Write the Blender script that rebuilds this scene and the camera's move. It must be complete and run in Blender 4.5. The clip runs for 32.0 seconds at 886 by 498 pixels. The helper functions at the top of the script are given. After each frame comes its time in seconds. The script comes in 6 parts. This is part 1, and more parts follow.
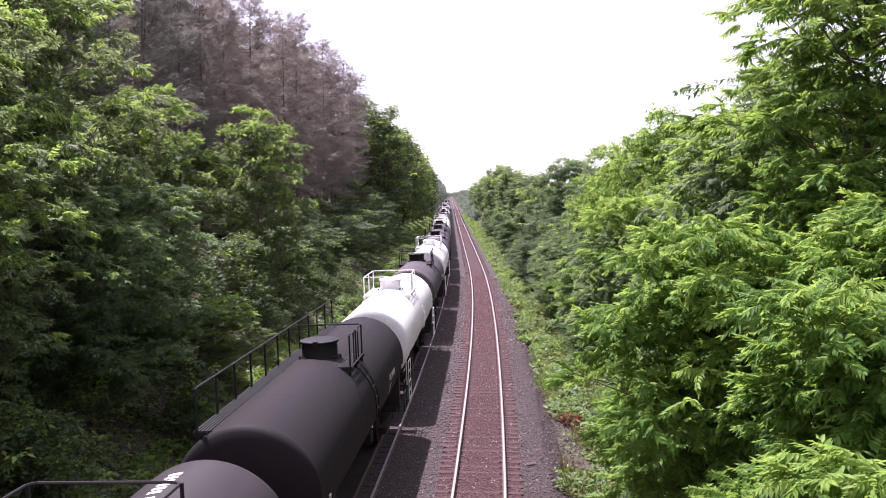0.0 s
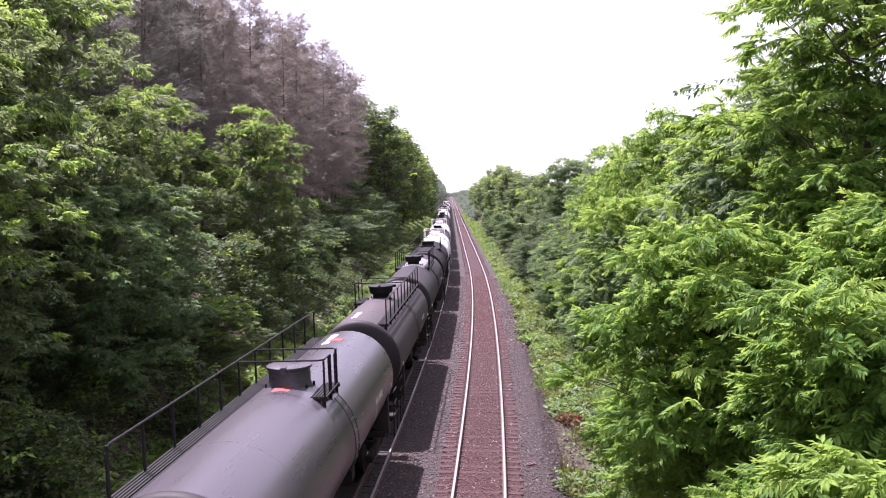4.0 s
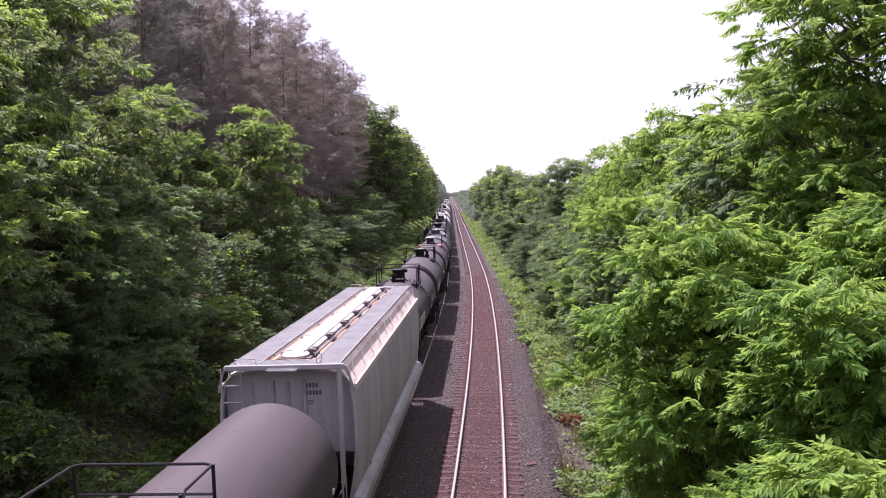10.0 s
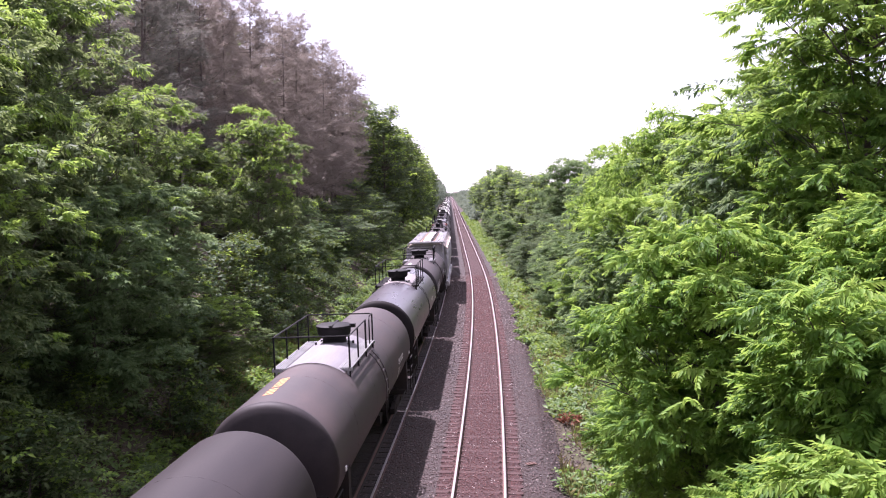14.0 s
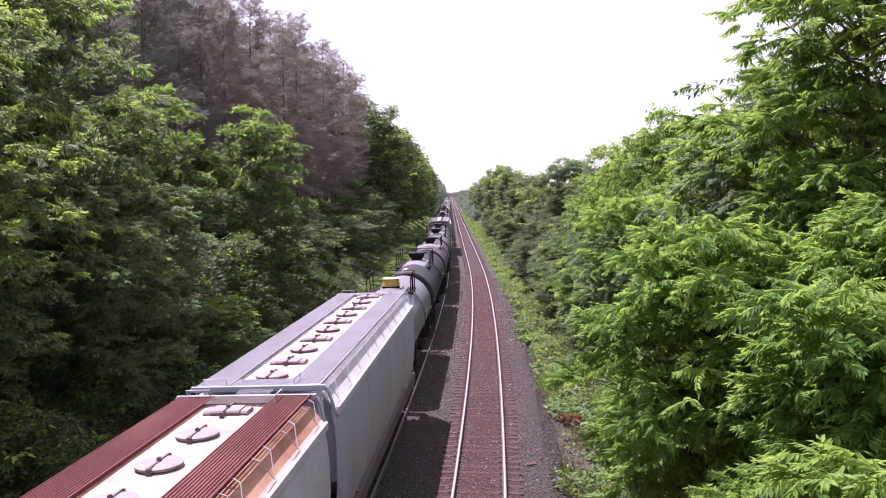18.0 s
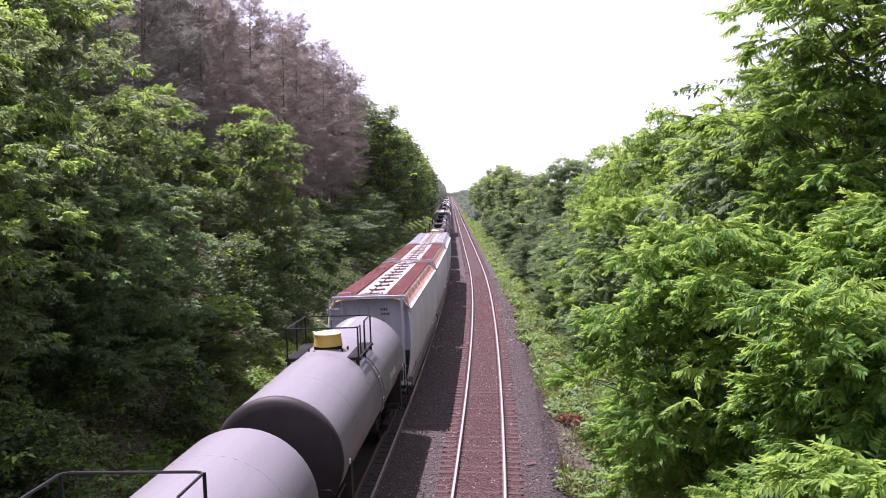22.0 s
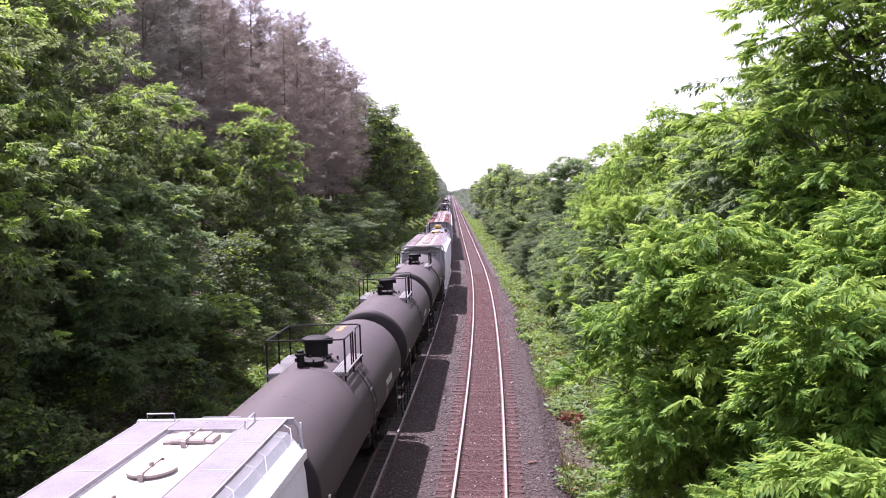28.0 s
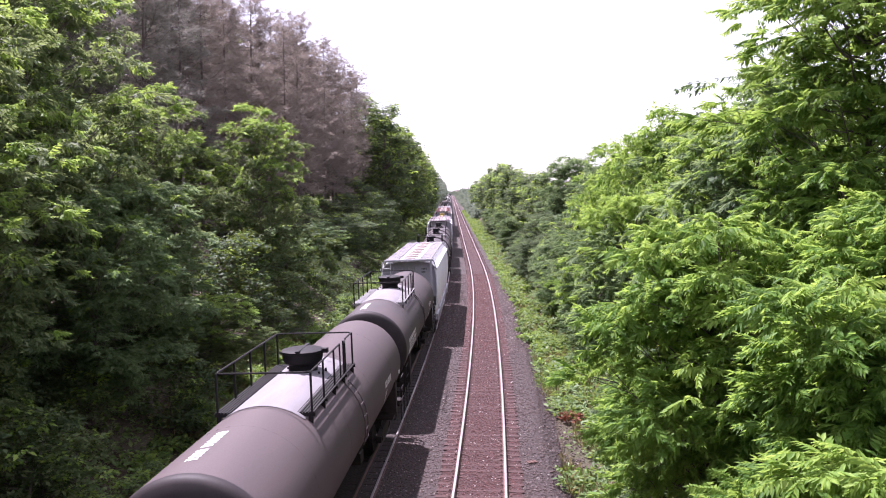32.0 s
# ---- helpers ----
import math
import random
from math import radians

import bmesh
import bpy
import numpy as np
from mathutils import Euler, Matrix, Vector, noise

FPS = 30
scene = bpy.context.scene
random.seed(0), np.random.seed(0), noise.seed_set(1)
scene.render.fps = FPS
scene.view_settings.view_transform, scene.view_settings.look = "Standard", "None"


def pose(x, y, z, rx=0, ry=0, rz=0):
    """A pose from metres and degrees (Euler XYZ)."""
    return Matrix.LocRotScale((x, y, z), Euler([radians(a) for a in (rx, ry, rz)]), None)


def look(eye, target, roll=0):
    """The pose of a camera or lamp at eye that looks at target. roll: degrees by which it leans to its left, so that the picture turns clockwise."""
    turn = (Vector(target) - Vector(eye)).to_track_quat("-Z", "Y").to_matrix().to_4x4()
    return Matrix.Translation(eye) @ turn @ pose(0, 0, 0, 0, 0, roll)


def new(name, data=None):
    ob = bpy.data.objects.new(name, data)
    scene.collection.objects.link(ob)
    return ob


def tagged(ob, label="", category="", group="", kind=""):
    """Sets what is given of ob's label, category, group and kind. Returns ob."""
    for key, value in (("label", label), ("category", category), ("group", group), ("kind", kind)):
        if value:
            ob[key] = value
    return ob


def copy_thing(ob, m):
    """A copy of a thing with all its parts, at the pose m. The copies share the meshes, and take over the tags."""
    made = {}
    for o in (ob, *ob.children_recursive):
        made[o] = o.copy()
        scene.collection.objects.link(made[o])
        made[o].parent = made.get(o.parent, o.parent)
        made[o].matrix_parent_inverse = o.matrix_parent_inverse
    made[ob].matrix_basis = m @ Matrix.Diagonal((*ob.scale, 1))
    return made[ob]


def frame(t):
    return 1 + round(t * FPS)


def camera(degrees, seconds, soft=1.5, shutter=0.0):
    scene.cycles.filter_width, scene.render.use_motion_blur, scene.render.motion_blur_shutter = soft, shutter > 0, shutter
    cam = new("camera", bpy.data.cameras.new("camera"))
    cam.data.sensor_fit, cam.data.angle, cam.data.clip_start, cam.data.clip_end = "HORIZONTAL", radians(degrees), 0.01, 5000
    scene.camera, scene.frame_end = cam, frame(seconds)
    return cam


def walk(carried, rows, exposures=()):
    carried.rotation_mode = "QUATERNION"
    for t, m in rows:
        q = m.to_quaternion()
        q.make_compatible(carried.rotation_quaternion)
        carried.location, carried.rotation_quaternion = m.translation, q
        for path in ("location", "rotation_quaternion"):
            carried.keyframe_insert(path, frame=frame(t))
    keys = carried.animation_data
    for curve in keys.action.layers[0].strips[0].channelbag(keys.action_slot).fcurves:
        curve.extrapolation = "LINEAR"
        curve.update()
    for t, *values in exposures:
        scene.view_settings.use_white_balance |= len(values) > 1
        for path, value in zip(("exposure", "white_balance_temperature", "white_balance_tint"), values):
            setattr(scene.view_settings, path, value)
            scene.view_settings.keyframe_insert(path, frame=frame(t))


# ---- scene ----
cam = camera(55.92, 32.0, soft=1.05)
EYE_Z, TILT = 8.64, 86.05


def aim(dx=0.0, dy=0.0):
    """The camera on the bridge parapet, nudged by small turns."""
    return pose(0, 0, EYE_Z, TILT - dy * 0.0388, 0, dx * 0.0388)


# the clip's own camera closes down a little whenever pale hoppers fill the picture
EXPOSED = [(0, 1.12), (1, 1.18), (3, 1.25), (6, 1.35), (8, 1.4), (8.6, 1.18), (9, 0.98), (10, 0.92), (11, 1.05), (12, 1.18), (14, 1.3), (16, 1.15), (18, 0.95), (20, 0.95), (21, 0.96), (22, 1.1), (23, 1.05),
           (24, 0.88), (24.5, 0.84), (25, 0.98), (26.5, 1.2), (28, 1.28), (28.6, 0.98), (29, 0.84), (30, 0.92), (31, 1.15), (32, 1.28)]
walk(cam, [(0, aim()), (22.0, aim()), (22.5, aim(-5, 0)), (23.0, aim(-3, 0)), (23.5, aim(0.5, 2)), (24.0, aim(1.5, 3)),
           (25.0, aim(1.5, 3)), (32, aim(1.5, 3))],
     exposures=[(t, e + 0.26, 5950, 35) for t, e in EXPOSED])

# ---- world and sun ----
SUN_ELEV, SUN_AZ = 62.0, 41.5
world = bpy.data.worlds.new("world")
scene.world = world
world.use_nodes = True
wn = world.node_tree
sky = wn.nodes.new("ShaderNodeTexSky")
sky.sky_type, sky.sun_disc = "NISHITA", False
sky.sun_elevation, sky.sun_rotation = radians(SUN_ELEV), radians(-SUN_AZ)
sky.air_density, sky.dust_density, sky.ozone_density = 1.0, 0.9, 0.5
haze = wn.nodes.new("ShaderNodeMix")
haze.data_type = "RGBA"
haze.inputs[0].default_value = 0.68
haze.inputs[7].default_value = (8.9, 8.6, 8.6, 1)
wn.links.new(sky.outputs[0], haze.inputs[6])
wn.links.new(haze.outputs[2], wn.nodes["Background"].inputs[0])
wn.nodes["Background"].inputs[1].default_value = 0.069
sun = new("sun", bpy.data.lights.new("sun", "SUN"))
sun.data.energy, sun.data.angle, sun.data.color = 5.0, radians(0.6), (1.0, 0.95, 0.9)
_k = 1 / math.tan(radians(SUN_ELEV))
sun.matrix_world = look((-math.sin(radians(SUN_AZ)) * _k * 50, math.cos(radians(SUN_AZ)) * _k * 50, 50), (0, 0, 0))


# ---- materials ----
def nodes_of(name):
    m = bpy.data.materials.new(name)
    m.use_nodes = True
    return m, m.node_tree, m.node_tree.nodes["Principled BSDF"]


def socket(nt, kind, **ins):
    n = nt.nodes.new(kind)
    for k, v in ins.items():
        n.inputs[k.replace("_", " ")].default_value = v
    return n


def ramp(nt, fac, stops):
    r = nt.nodes.new("ShaderNodeValToRGB")
    el = r.color_ramp.elements
    while len(el) < len(stops):
        el.new(0.5)
    for e, (p, c) in zip(el, stops):
        e.position, e.color = p, (*c, 1)
    nt.links.new(fac, r.inputs[0])
    return r.outputs[0]


def blend(nt, fac, a, b, mode="MIX"):
    m = nt.nodes.new("ShaderNodeMix")
    m.data_type, m.blend_type = "RGBA", mode
    for s, v in ((0, fac), (6, a), (7, b)):
        if isinstance(v, (int, float)):
            m.inputs[s].default_value = v
        elif isinstance(v, tuple):
            m.inputs[s].default_value = (*v, 1)
        else:
            nt.links.new(v, m.inputs[s])
    return m.outputs[2]


def noise_tex(nt, scale, detail=4.0, rough=0.6, stretch=None):
    co = nt.nodes.new("ShaderNodeTexCoord")
    src = co.outputs["Object"]
    if stretch:
        mp = nt.nodes.new("ShaderNodeMapping")
        mp.inputs["Scale"].default_value = stretch
        nt.links.new(src, mp.inputs[0])
        src = mp.outputs[0]
    n = socket(nt, "ShaderNodeTexNoise", Scale=scale, Detail=detail, Roughness=rough)
    nt.links.new(src, n.inputs["Vector"])
    return n.outputs[0]


def bump(nt, bsdf, height, strength=0.3, dist=0.02):
    b = socket(nt, "ShaderNodeBump", Strength=strength, Distance=dist)
    nt.links.new(height, b.inputs["Height"])
    nt.links.new(b.outputs[0], bsdf.inputs["Normal"])


def paint(name, base, dirt, rough=0.5, amount=0.5, streak=(1, 0.12, 1), metal=0.0, scale=1.6, vary=0.07, spec=0.5):
    """Weathered paint: grime in drawn-out streaks, fine speckle and a small tone shift from thing to thing."""
    m, nt, b = nodes_of(name)
    big = noise_tex(nt, scale, 5, 0.65, streak)
    fine = noise_tex(nt, 34, 3, 0.6)
    f1 = ramp(nt, big, [(0.42, (0, 0, 0)), (0.72, (amount,) * 3)])
    col = blend(nt, f1, base, dirt)
    f2 = ramp(nt, fine, [(0.4, (1 - vary,) * 3), (0.62, (1 + vary,) * 3)])
    col = blend(nt, 1.0, col, f2, "MULTIPLY")
    nt.links.new(col, b.inputs["Base Color"])
    b.inputs["Roughness"].default_value, b.inputs["Metallic"].default_value = rough, metal
    b.inputs["Specular IOR Level"].default_value = spec
    r = nt.nodes.new("ShaderNodeMapRange")
    r.inputs[3].default_value, r.inputs[4].default_value = rough - 0.08, min(1, rough + 0.2)
    nt.links.new(big, r.inputs[0])
    nt.links.new(r.outputs[0], b.inputs["Roughness"])
    bump(nt, b, fine, 0.06, 0.01)
    return m


def leafy(name, dark, mid, light, gloss=0.45, translucent=0.45, yellow=(0.35, 0.45, 0.05), spec=0.26):
    """Leaves: tone differs from leaf to leaf, some light passes through."""
    m, nt, b = nodes_of(name)
    g = nt.nodes.new("ShaderNodeNewGeometry")
    col = ramp(nt, g.outputs["Random Per Island"], [(0.0, dark), (0.55, mid), (1.0, light)])
    patch = noise_tex(nt, 0.55, 2, 0.5)
    col = blend(nt, ramp(nt, patch, [(0.45, (0, 0, 0)), (0.75, (0.45,) * 3)]), col, light)
    oi = nt.nodes.new("ShaderNodeObjectInfo")
    tone = ramp(nt, oi.outputs["Random"], [(0, (0.86, 0.88, 0.86)), (1, (1.1, 1.08, 1.0))])
    col = blend(nt, 1.0, col, tone, "MULTIPLY")
    nt.links.new(col, b.inputs["Base Color"])
    b.inputs["Roughness"].default_value = gloss
    b.inputs["Specular IOR Level"].default_value = spec
    t = nt.nodes.new("ShaderNodeBsdfTranslucent")
    nt.links.new(blend(nt, 0.5, col, yellow), t.inputs[0])
    mx = nt.nodes.new("ShaderNodeMixShader")
    mx.inputs[0].default_value = translucent
    nt.links.new(b.outputs[0], mx.inputs[1])
    nt.links.new(t.outputs[0], mx.inputs[2])
    nt.links.new(mx.outputs[0], nt.nodes["Material Output"].inputs[0])
    return m


def stony(name, tones, scale=22, rough=0.9, island=False, big=0.25, big_tone=(0.2, 0.13, 0.11)):
    m, nt, b = nodes_of(name)
    if island:
        src = nt.nodes.new("ShaderNodeNewGeometry").outputs["Random Per Island"]
    else:
        v = socket(nt, "ShaderNodeTexVoronoi", Scale=scale)
        co = nt.nodes.new("ShaderNodeTexCoord")
        nt.links.new(co.outputs["Object"], v.inputs["Vector"])
        sep = nt.nodes.new("ShaderNodeSeparateColor")
        nt.links.new(v.outputs["Color"], sep.inputs[0])
        src = sep.outputs[0]
        bump(nt, b, v.outputs["Distance"], 0.85, 0.035)
    n = len(tones)
    col = ramp(nt, src, [(i / (n - 1), c) for i, c in enumerate(tones)])
    wide = noise_tex(nt, big, 4, 0.6)
    col = blend(nt, ramp(nt, wide, [(0.42, (0, 0, 0)), (0.7, (0.55,) * 3)]), col, big_tone)
    nt.links.new(col, b.inputs["Base Color"])
    b.inputs["Roughness"].default_value = rough
    return m


M = {}
M["black"] = paint("dusty_black_paint", (0.046, 0.036, 0.038), (0.086, 0.065, 0.064), 0.6, 0.5, spec=0.36)
M["mauve"] = paint("mauve_dusted_black_paint", (0.07, 0.055, 0.056), (0.1, 0.077, 0.075), 0.58, 0.5, spec=0.26)
M["dim"] = paint("dull_black_and_head_shade_paint", (0.022, 0.0178, 0.019), (0.045, 0.036, 0.036), 0.55, 0.5, spec=0.22)
M["sooty"] = paint("sooty_black_and_head_shade_paint", (0.011, 0.0088, 0.0092), (0.02, 0.015, 0.014), 0.66, 0.5, spec=0.15)
M["brown"] = paint("brown_stained_black_paint", (0.036, 0.0275, 0.0285), (0.1, 0.068, 0.064), 0.58, 0.6, (1, 0.6, 1), scale=0.55, spec=0.45)
M["slate"] = paint("slate_grey_paint", (0.064, 0.057, 0.066), (0.095, 0.083, 0.088), 0.24, 0.5)
M["grey"] = paint("mid_grey_tank_paint", (0.145, 0.135, 0.148), (0.10, 0.09, 0.094), 0.42, 0.45)
M["white"] = paint("white_tank_paint", (0.74, 0.73, 0.70), (0.45, 0.41, 0.36), 0.4, 0.4)
M["deck"] = paint("pale_grey_deck_paint", (0.17, 0.16, 0.172), (0.10, 0.09, 0.09), 0.65, 0.5)
M["iron"] = paint("dark_iron", (0.008, 0.0072, 0.0078), (0.022, 0.017, 0.016), 0.62, 0.5, (1, 1, 1), spec=0.25)
M["under"] = paint("grimy_running_gear", (0.022, 0.019, 0.018), (0.055, 0.038, 0.032), 0.8, 0.6, (1, 1, 1), spec=0.25)
M["yellow"] = paint("yellow_dome_paint", (0.52, 0.36, 0.07), (0.30, 0.20, 0.08), 0.5, 0.4, (1, 1, 0.4))
M["clamp"] = paint("brown_clamp_steel", (0.1, 0.074, 0.068), (0.16, 0.11, 0.09), 0.75, 0.6, (1, 1, 1))
M["yellow_lid"] = paint("faded_yellow_lid", (0.62, 0.52, 0.26), (0.45, 0.35, 0.16), 0.55, 0.4, (1, 1, 1))
M["deck_tan"] = paint("tan_grey_deck_paint", (0.20, 0.175, 0.175), (0.12, 0.095, 0.09), 0.55, 0.6)
M["redstep"] = paint("red_flaking_steel", (0.42, 0.10, 0.075), (0.5, 0.46, 0.44), 0.6, 0.9, (1, 1, 1), scale=5)
M["grating"] = paint("galvanised_grating", (0.215, 0.213, 0.215), (0.135, 0.125, 0.122), 0.55, 0.55, (1, 1, 1), 0.15)
M["hop_grey"] = paint("grey_hopper_paint", (0.36, 0.355, 0.36), (0.17, 0.15, 0.135), 0.5, 0.6, (1, 1, 0.12))
M["hop_blue"] = paint("blue_grey_hopper_paint", (0.36, 0.38, 0.425), (0.25, 0.24, 0.24), 0.5, 0.45, (1, 1, 0.12))
M["hop_cream"] = paint("cream_hopper_paint", (0.50, 0.495, 0.51), (0.37, 0.31, 0.27), 0.5, 0.5, (1, 1, 0.12))
M["hop_white"] = paint("white_hopper_paint", (0.72, 0.725, 0.75), (0.53, 0.5, 0.47), 0.42, 0.35, (1, 1, 0.12))
M["roof_white"] = paint("white_roof_paint", (0.46, 0.45, 0.44), (0.33, 0.275, 0.24), 0.5, 0.55, (1, 0.5, 1), scale=1.2)
M["roof_stain"] = paint("rust_spotted_white_roof", (0.37, 0.295, 0.272), (0.24, 0.115, 0.09), 0.6, 0.95, (1, 0.6, 1), scale=2.2)
M["slope_stain"] = paint("stained_cream_slope", (0.53, 0.46, 0.41), (0.33, 0.22, 0.175), 0.6, 0.75, (1, 0.3, 1), scale=1.4)
M["rust"] = paint("rusted_steel", (0.095, 0.025, 0.024), (0.16, 0.064, 0.056), 0.85, 0.85, (1, 0.25, 1), vary=0.3, spec=0.25)
M["rust_slope"] = paint("rust_streaked_cream", (0.44, 0.25, 0.16), (0.25, 0.072, 0.038), 0.75, 0.95, (1, 0.35, 1), scale=1.1)
M["walk_edge"] = paint("pale_pink_steel_edge", (0.46, 0.41, 0.42), (0.3, 0.24, 0.23), 0.55, 0.5, (1, 1, 1))
M["roof_pink"] = paint("dusty_pink_white_roof", (0.295, 0.255, 0.25), (0.235, 0.18, 0.168), 0.6, 0.6, (1, 0.6, 1), scale=1.4)
M["lid_grey"] = paint("weathered_pinkish_lid", (0.23, 0.185, 0.18), (0.15, 0.1, 0.09), 0.6, 0.6, (1, 1, 1), scale=4)
M["lock"] = paint("dark_mauve_steel", (0.1, 0.08, 0.085), (0.17, 0.12, 0.11), 0.6, 0.6, (1, 1, 1))
M["lid_pale"] = paint("dusty_pale_lid", (0.31, 0.262, 0.245), (0.21, 0.155, 0.135), 0.6, 0.5, (1, 1, 1), scale=4)
# White cars' ends: their shade is put into a greyer paint colour.
M["shaded_white"] = paint("shade_greyed_white_paint", (0.34, 0.345, 0.37), (0.2, 0.18, 0.17), 0.55, 0.5, (1, 1, 0.2))
M["walk_pale"] = paint("pale_grey_grating", (0.235, 0.222, 0.24), (0.165, 0.145, 0.15), 0.55, 0.5, (1, 1, 1))
M["walk_lilac"] = paint("lilac_grey_bars", (0.205, 0.195, 0.225), (0.145, 0.125, 0.13), 0.5, 0.55, (1, 0.4, 1))
# Stones and ties below the train: its shade put into the colour.
M["shade_bed"] = stony("train_shade_ballast", [(0.012, 0.0095, 0.009), (0.026, 0.02, 0.019), (0.04, 0.03, 0.028)], 18, 0.9, False, 0.5, (0.02, 0.014, 0.013))
M["tie_shade"] = paint("train_shade_tie_wood", (0.02, 0.014, 0.012), (0.045, 0.03, 0.026), 0.85, 0.6, (0.3, 3, 1), scale=3)
M["walk_pink"] = paint("pinkish_grey_grating", (0.195, 0.155, 0.165), (0.13, 0.09, 0.088), 0.6, 0.6, (1, 0.6, 1), 0.2)
M["letter"] = paint("white_stencil_paint", (0.72, 0.71, 0.69), (0.4, 0.38, 0.36), 0.6, 0.5)
M["letter_y"] = paint("orange_stencil_paint", (0.6, 0.27, 0.1), (0.4, 0.2, 0.08), 0.6, 0.4)
M["letter_d"] = paint("dark_stencil_paint", (0.05, 0.05, 0.055), (0.1, 0.09, 0.09), 0.6, 0.4)
M["mark_red"] = paint("red_stencil_patch", (0.17, 0.035, 0.033), (0.1, 0.04, 0.036), 0.6, 0.6)
M["plate_w"] = paint("pale_placard", (0.6, 0.6, 0.56), (0.35, 0.3, 0.26), 0.6, 0.4)
M["rail_top"] = paint("polished_rail_head", (0.47, 0.43, 0.43), (0.36, 0.3, 0.29), 0.32, 0.4, (1, 0.02, 1), 0.75)
M["rail_side"] = paint("rusty_rail_web", (0.10, 0.055, 0.045), (0.16, 0.08, 0.06), 0.85, 0.6)
M["plate"] = paint("rusty_tie_plate", (0.045, 0.021, 0.018), (0.075, 0.036, 0.03), 0.85, 0.6, (1, 1, 1))
M["tie"] = paint("dusty_brown_tie_wood", (0.042, 0.0189, 0.01714), (0.07266, 0.03604, 0.03242), 0.9, 0.6, (0.3, 3, 1), vary=0.35, scale=3)
M["bark"] = paint("rough_bark", (0.085, 0.066, 0.055), (0.14, 0.115, 0.10), 0.95, 0.7, (3, 3, 0.4), vary=0.3)
M["bark_pale"] = paint("dead_pale_wood", (0.22, 0.18, 0.16), (0.12, 0.09, 0.08), 0.95, 0.6, (3, 3, 0.4), vary=0.3)
M["walnut"] = leafy("walnut_leaflets", (0.036, 0.09, 0.017), (0.076, 0.165, 0.034), (0.165, 0.285, 0.06), 0.5, 0.55, (0.42, 0.58, 0.095), 0.13)
M["broad"] = leafy("broadleaf_foliage", (0.032, 0.064, 0.03), (0.066, 0.118, 0.055), (0.15, 0.22, 0.105), 0.5, 0.5, (0.36, 0.47, 0.18), 0.12)
M["broad_d"] = leafy("deep_green_foliage", (0.025, 0.047, 0.02), (0.054, 0.093, 0.04), (0.165, 0.215, 0.096), 0.5, 0.44, (0.38, 0.46, 0.16), 0.1)
# Needle tones are lifted and greyed in place of haze.
M["needle"] = leafy("pine_needles", (0.085, 0.087, 0.076), (0.13, 0.13, 0.115), (0.2, 0.19, 0.168), 0.6, 0.45, (0.25, 0.24, 0.2), 0.2)
# Brown needles for the farther pines, paled further with painted haze.
M["needle_b"] = leafy("browned_haze_paled_needles", (0.138, 0.121, 0.107), (0.2, 0.176, 0.156), (0.275, 0.244, 0.217), 0.7, 0.5, (0.3, 0.252, 0.215), 0.2)
# Lighter, yellower leaf tones that put sunlight into the colour.
M["lit_leaf"] = leafy("sunlit_tone_leaves", (0.1, 0.195, 0.036), (0.175, 0.3, 0.058), (0.28, 0.4, 0.09), 0.5, 0.5, (0.46, 0.59, 0.11), 0.12)
# Leaf tones darkened so that shade is put into the colour.
M["shrub"] = leafy("shade_darkened_leaves", (0.022, 0.042, 0.02), (0.04, 0.07, 0.032), (0.075, 0.11, 0.05), 0.55, 0.2, spec=0.1)
# Lighter and greyer than near leaves: haze put into the colour.
M["far"] = leafy("haze_greyed_foliage", (0.055, 0.085, 0.05), (0.09, 0.13, 0.075), (0.14, 0.18, 0.105), 0.6, 0.4, (0.22, 0.28, 0.09), 0.12)
M["weed"] = leafy("weed_leaves", (0.055, 0.11, 0.036), (0.1, 0.175, 0.06), (0.19, 0.265, 0.1), 0.5, 0.36)
# Paler, greyer leaf tones: distance haze put into the colour.
M["misty"] = leafy("haze_paled_wood_leaves", (0.1, 0.13, 0.105), (0.13, 0.165, 0.132), (0.17, 0.205, 0.165), 0.7, 0.35, (0.24, 0.28, 0.18), 0.05)
M["pale_stone"] = stony("pale_limestone_chips", [(0.38, 0.35, 0.33), (0.55, 0.52, 0.5), (0.3, 0.26, 0.24)], island=True, big_tone=(0.36, 0.31, 0.29))
M["dead_leaf"] = leafy("dead_brown_leaves", (0.10, 0.035, 0.022), (0.17, 0.06, 0.04), (0.25, 0.11, 0.07), 0.7, 0.25, (0.3, 0.12, 0.06), 0.15)
M["straw"] = leafy("dry_grass", (0.13, 0.12, 0.05), (0.22, 0.19, 0.09), (0.33, 0.28, 0.15), 0.7, 0.3, (0.4, 0.34, 0.15))
M["rust_stone"] = stony("rust_dusted_stones", [(0.036, 0.0135, 0.0125), (0.085, 0.032, 0.0295), (0.13, 0.056, 0.05), (0.06, 0.022, 0.02), (0.24, 0.14, 0.13)], island=True, big_tone=(0.105, 0.046, 0.041))
M["stone"] = stony("ballast_stones", [(0.048, 0.035, 0.033), (0.083, 0.061, 0.057), (0.126, 0.094, 0.088), (0.074, 0.046, 0.042), (0.28, 0.235, 0.22)], island=True, big_tone=(0.098, 0.064, 0.058))
M["ballast"] = stony("ballast_bed", [(0.022, 0.016, 0.015), (0.037, 0.027, 0.025), (0.05, 0.0365, 0.034), (0.03, 0.019, 0.0175)], 30, 0.9, False, 0.25, (0.05, 0.031, 0.028))
M["concrete"] = paint("weathered_concrete", (0.24, 0.23, 0.215), (0.14, 0.13, 0.12), 0.85, 0.6, (1, 1, 0.3), scale=0.6)
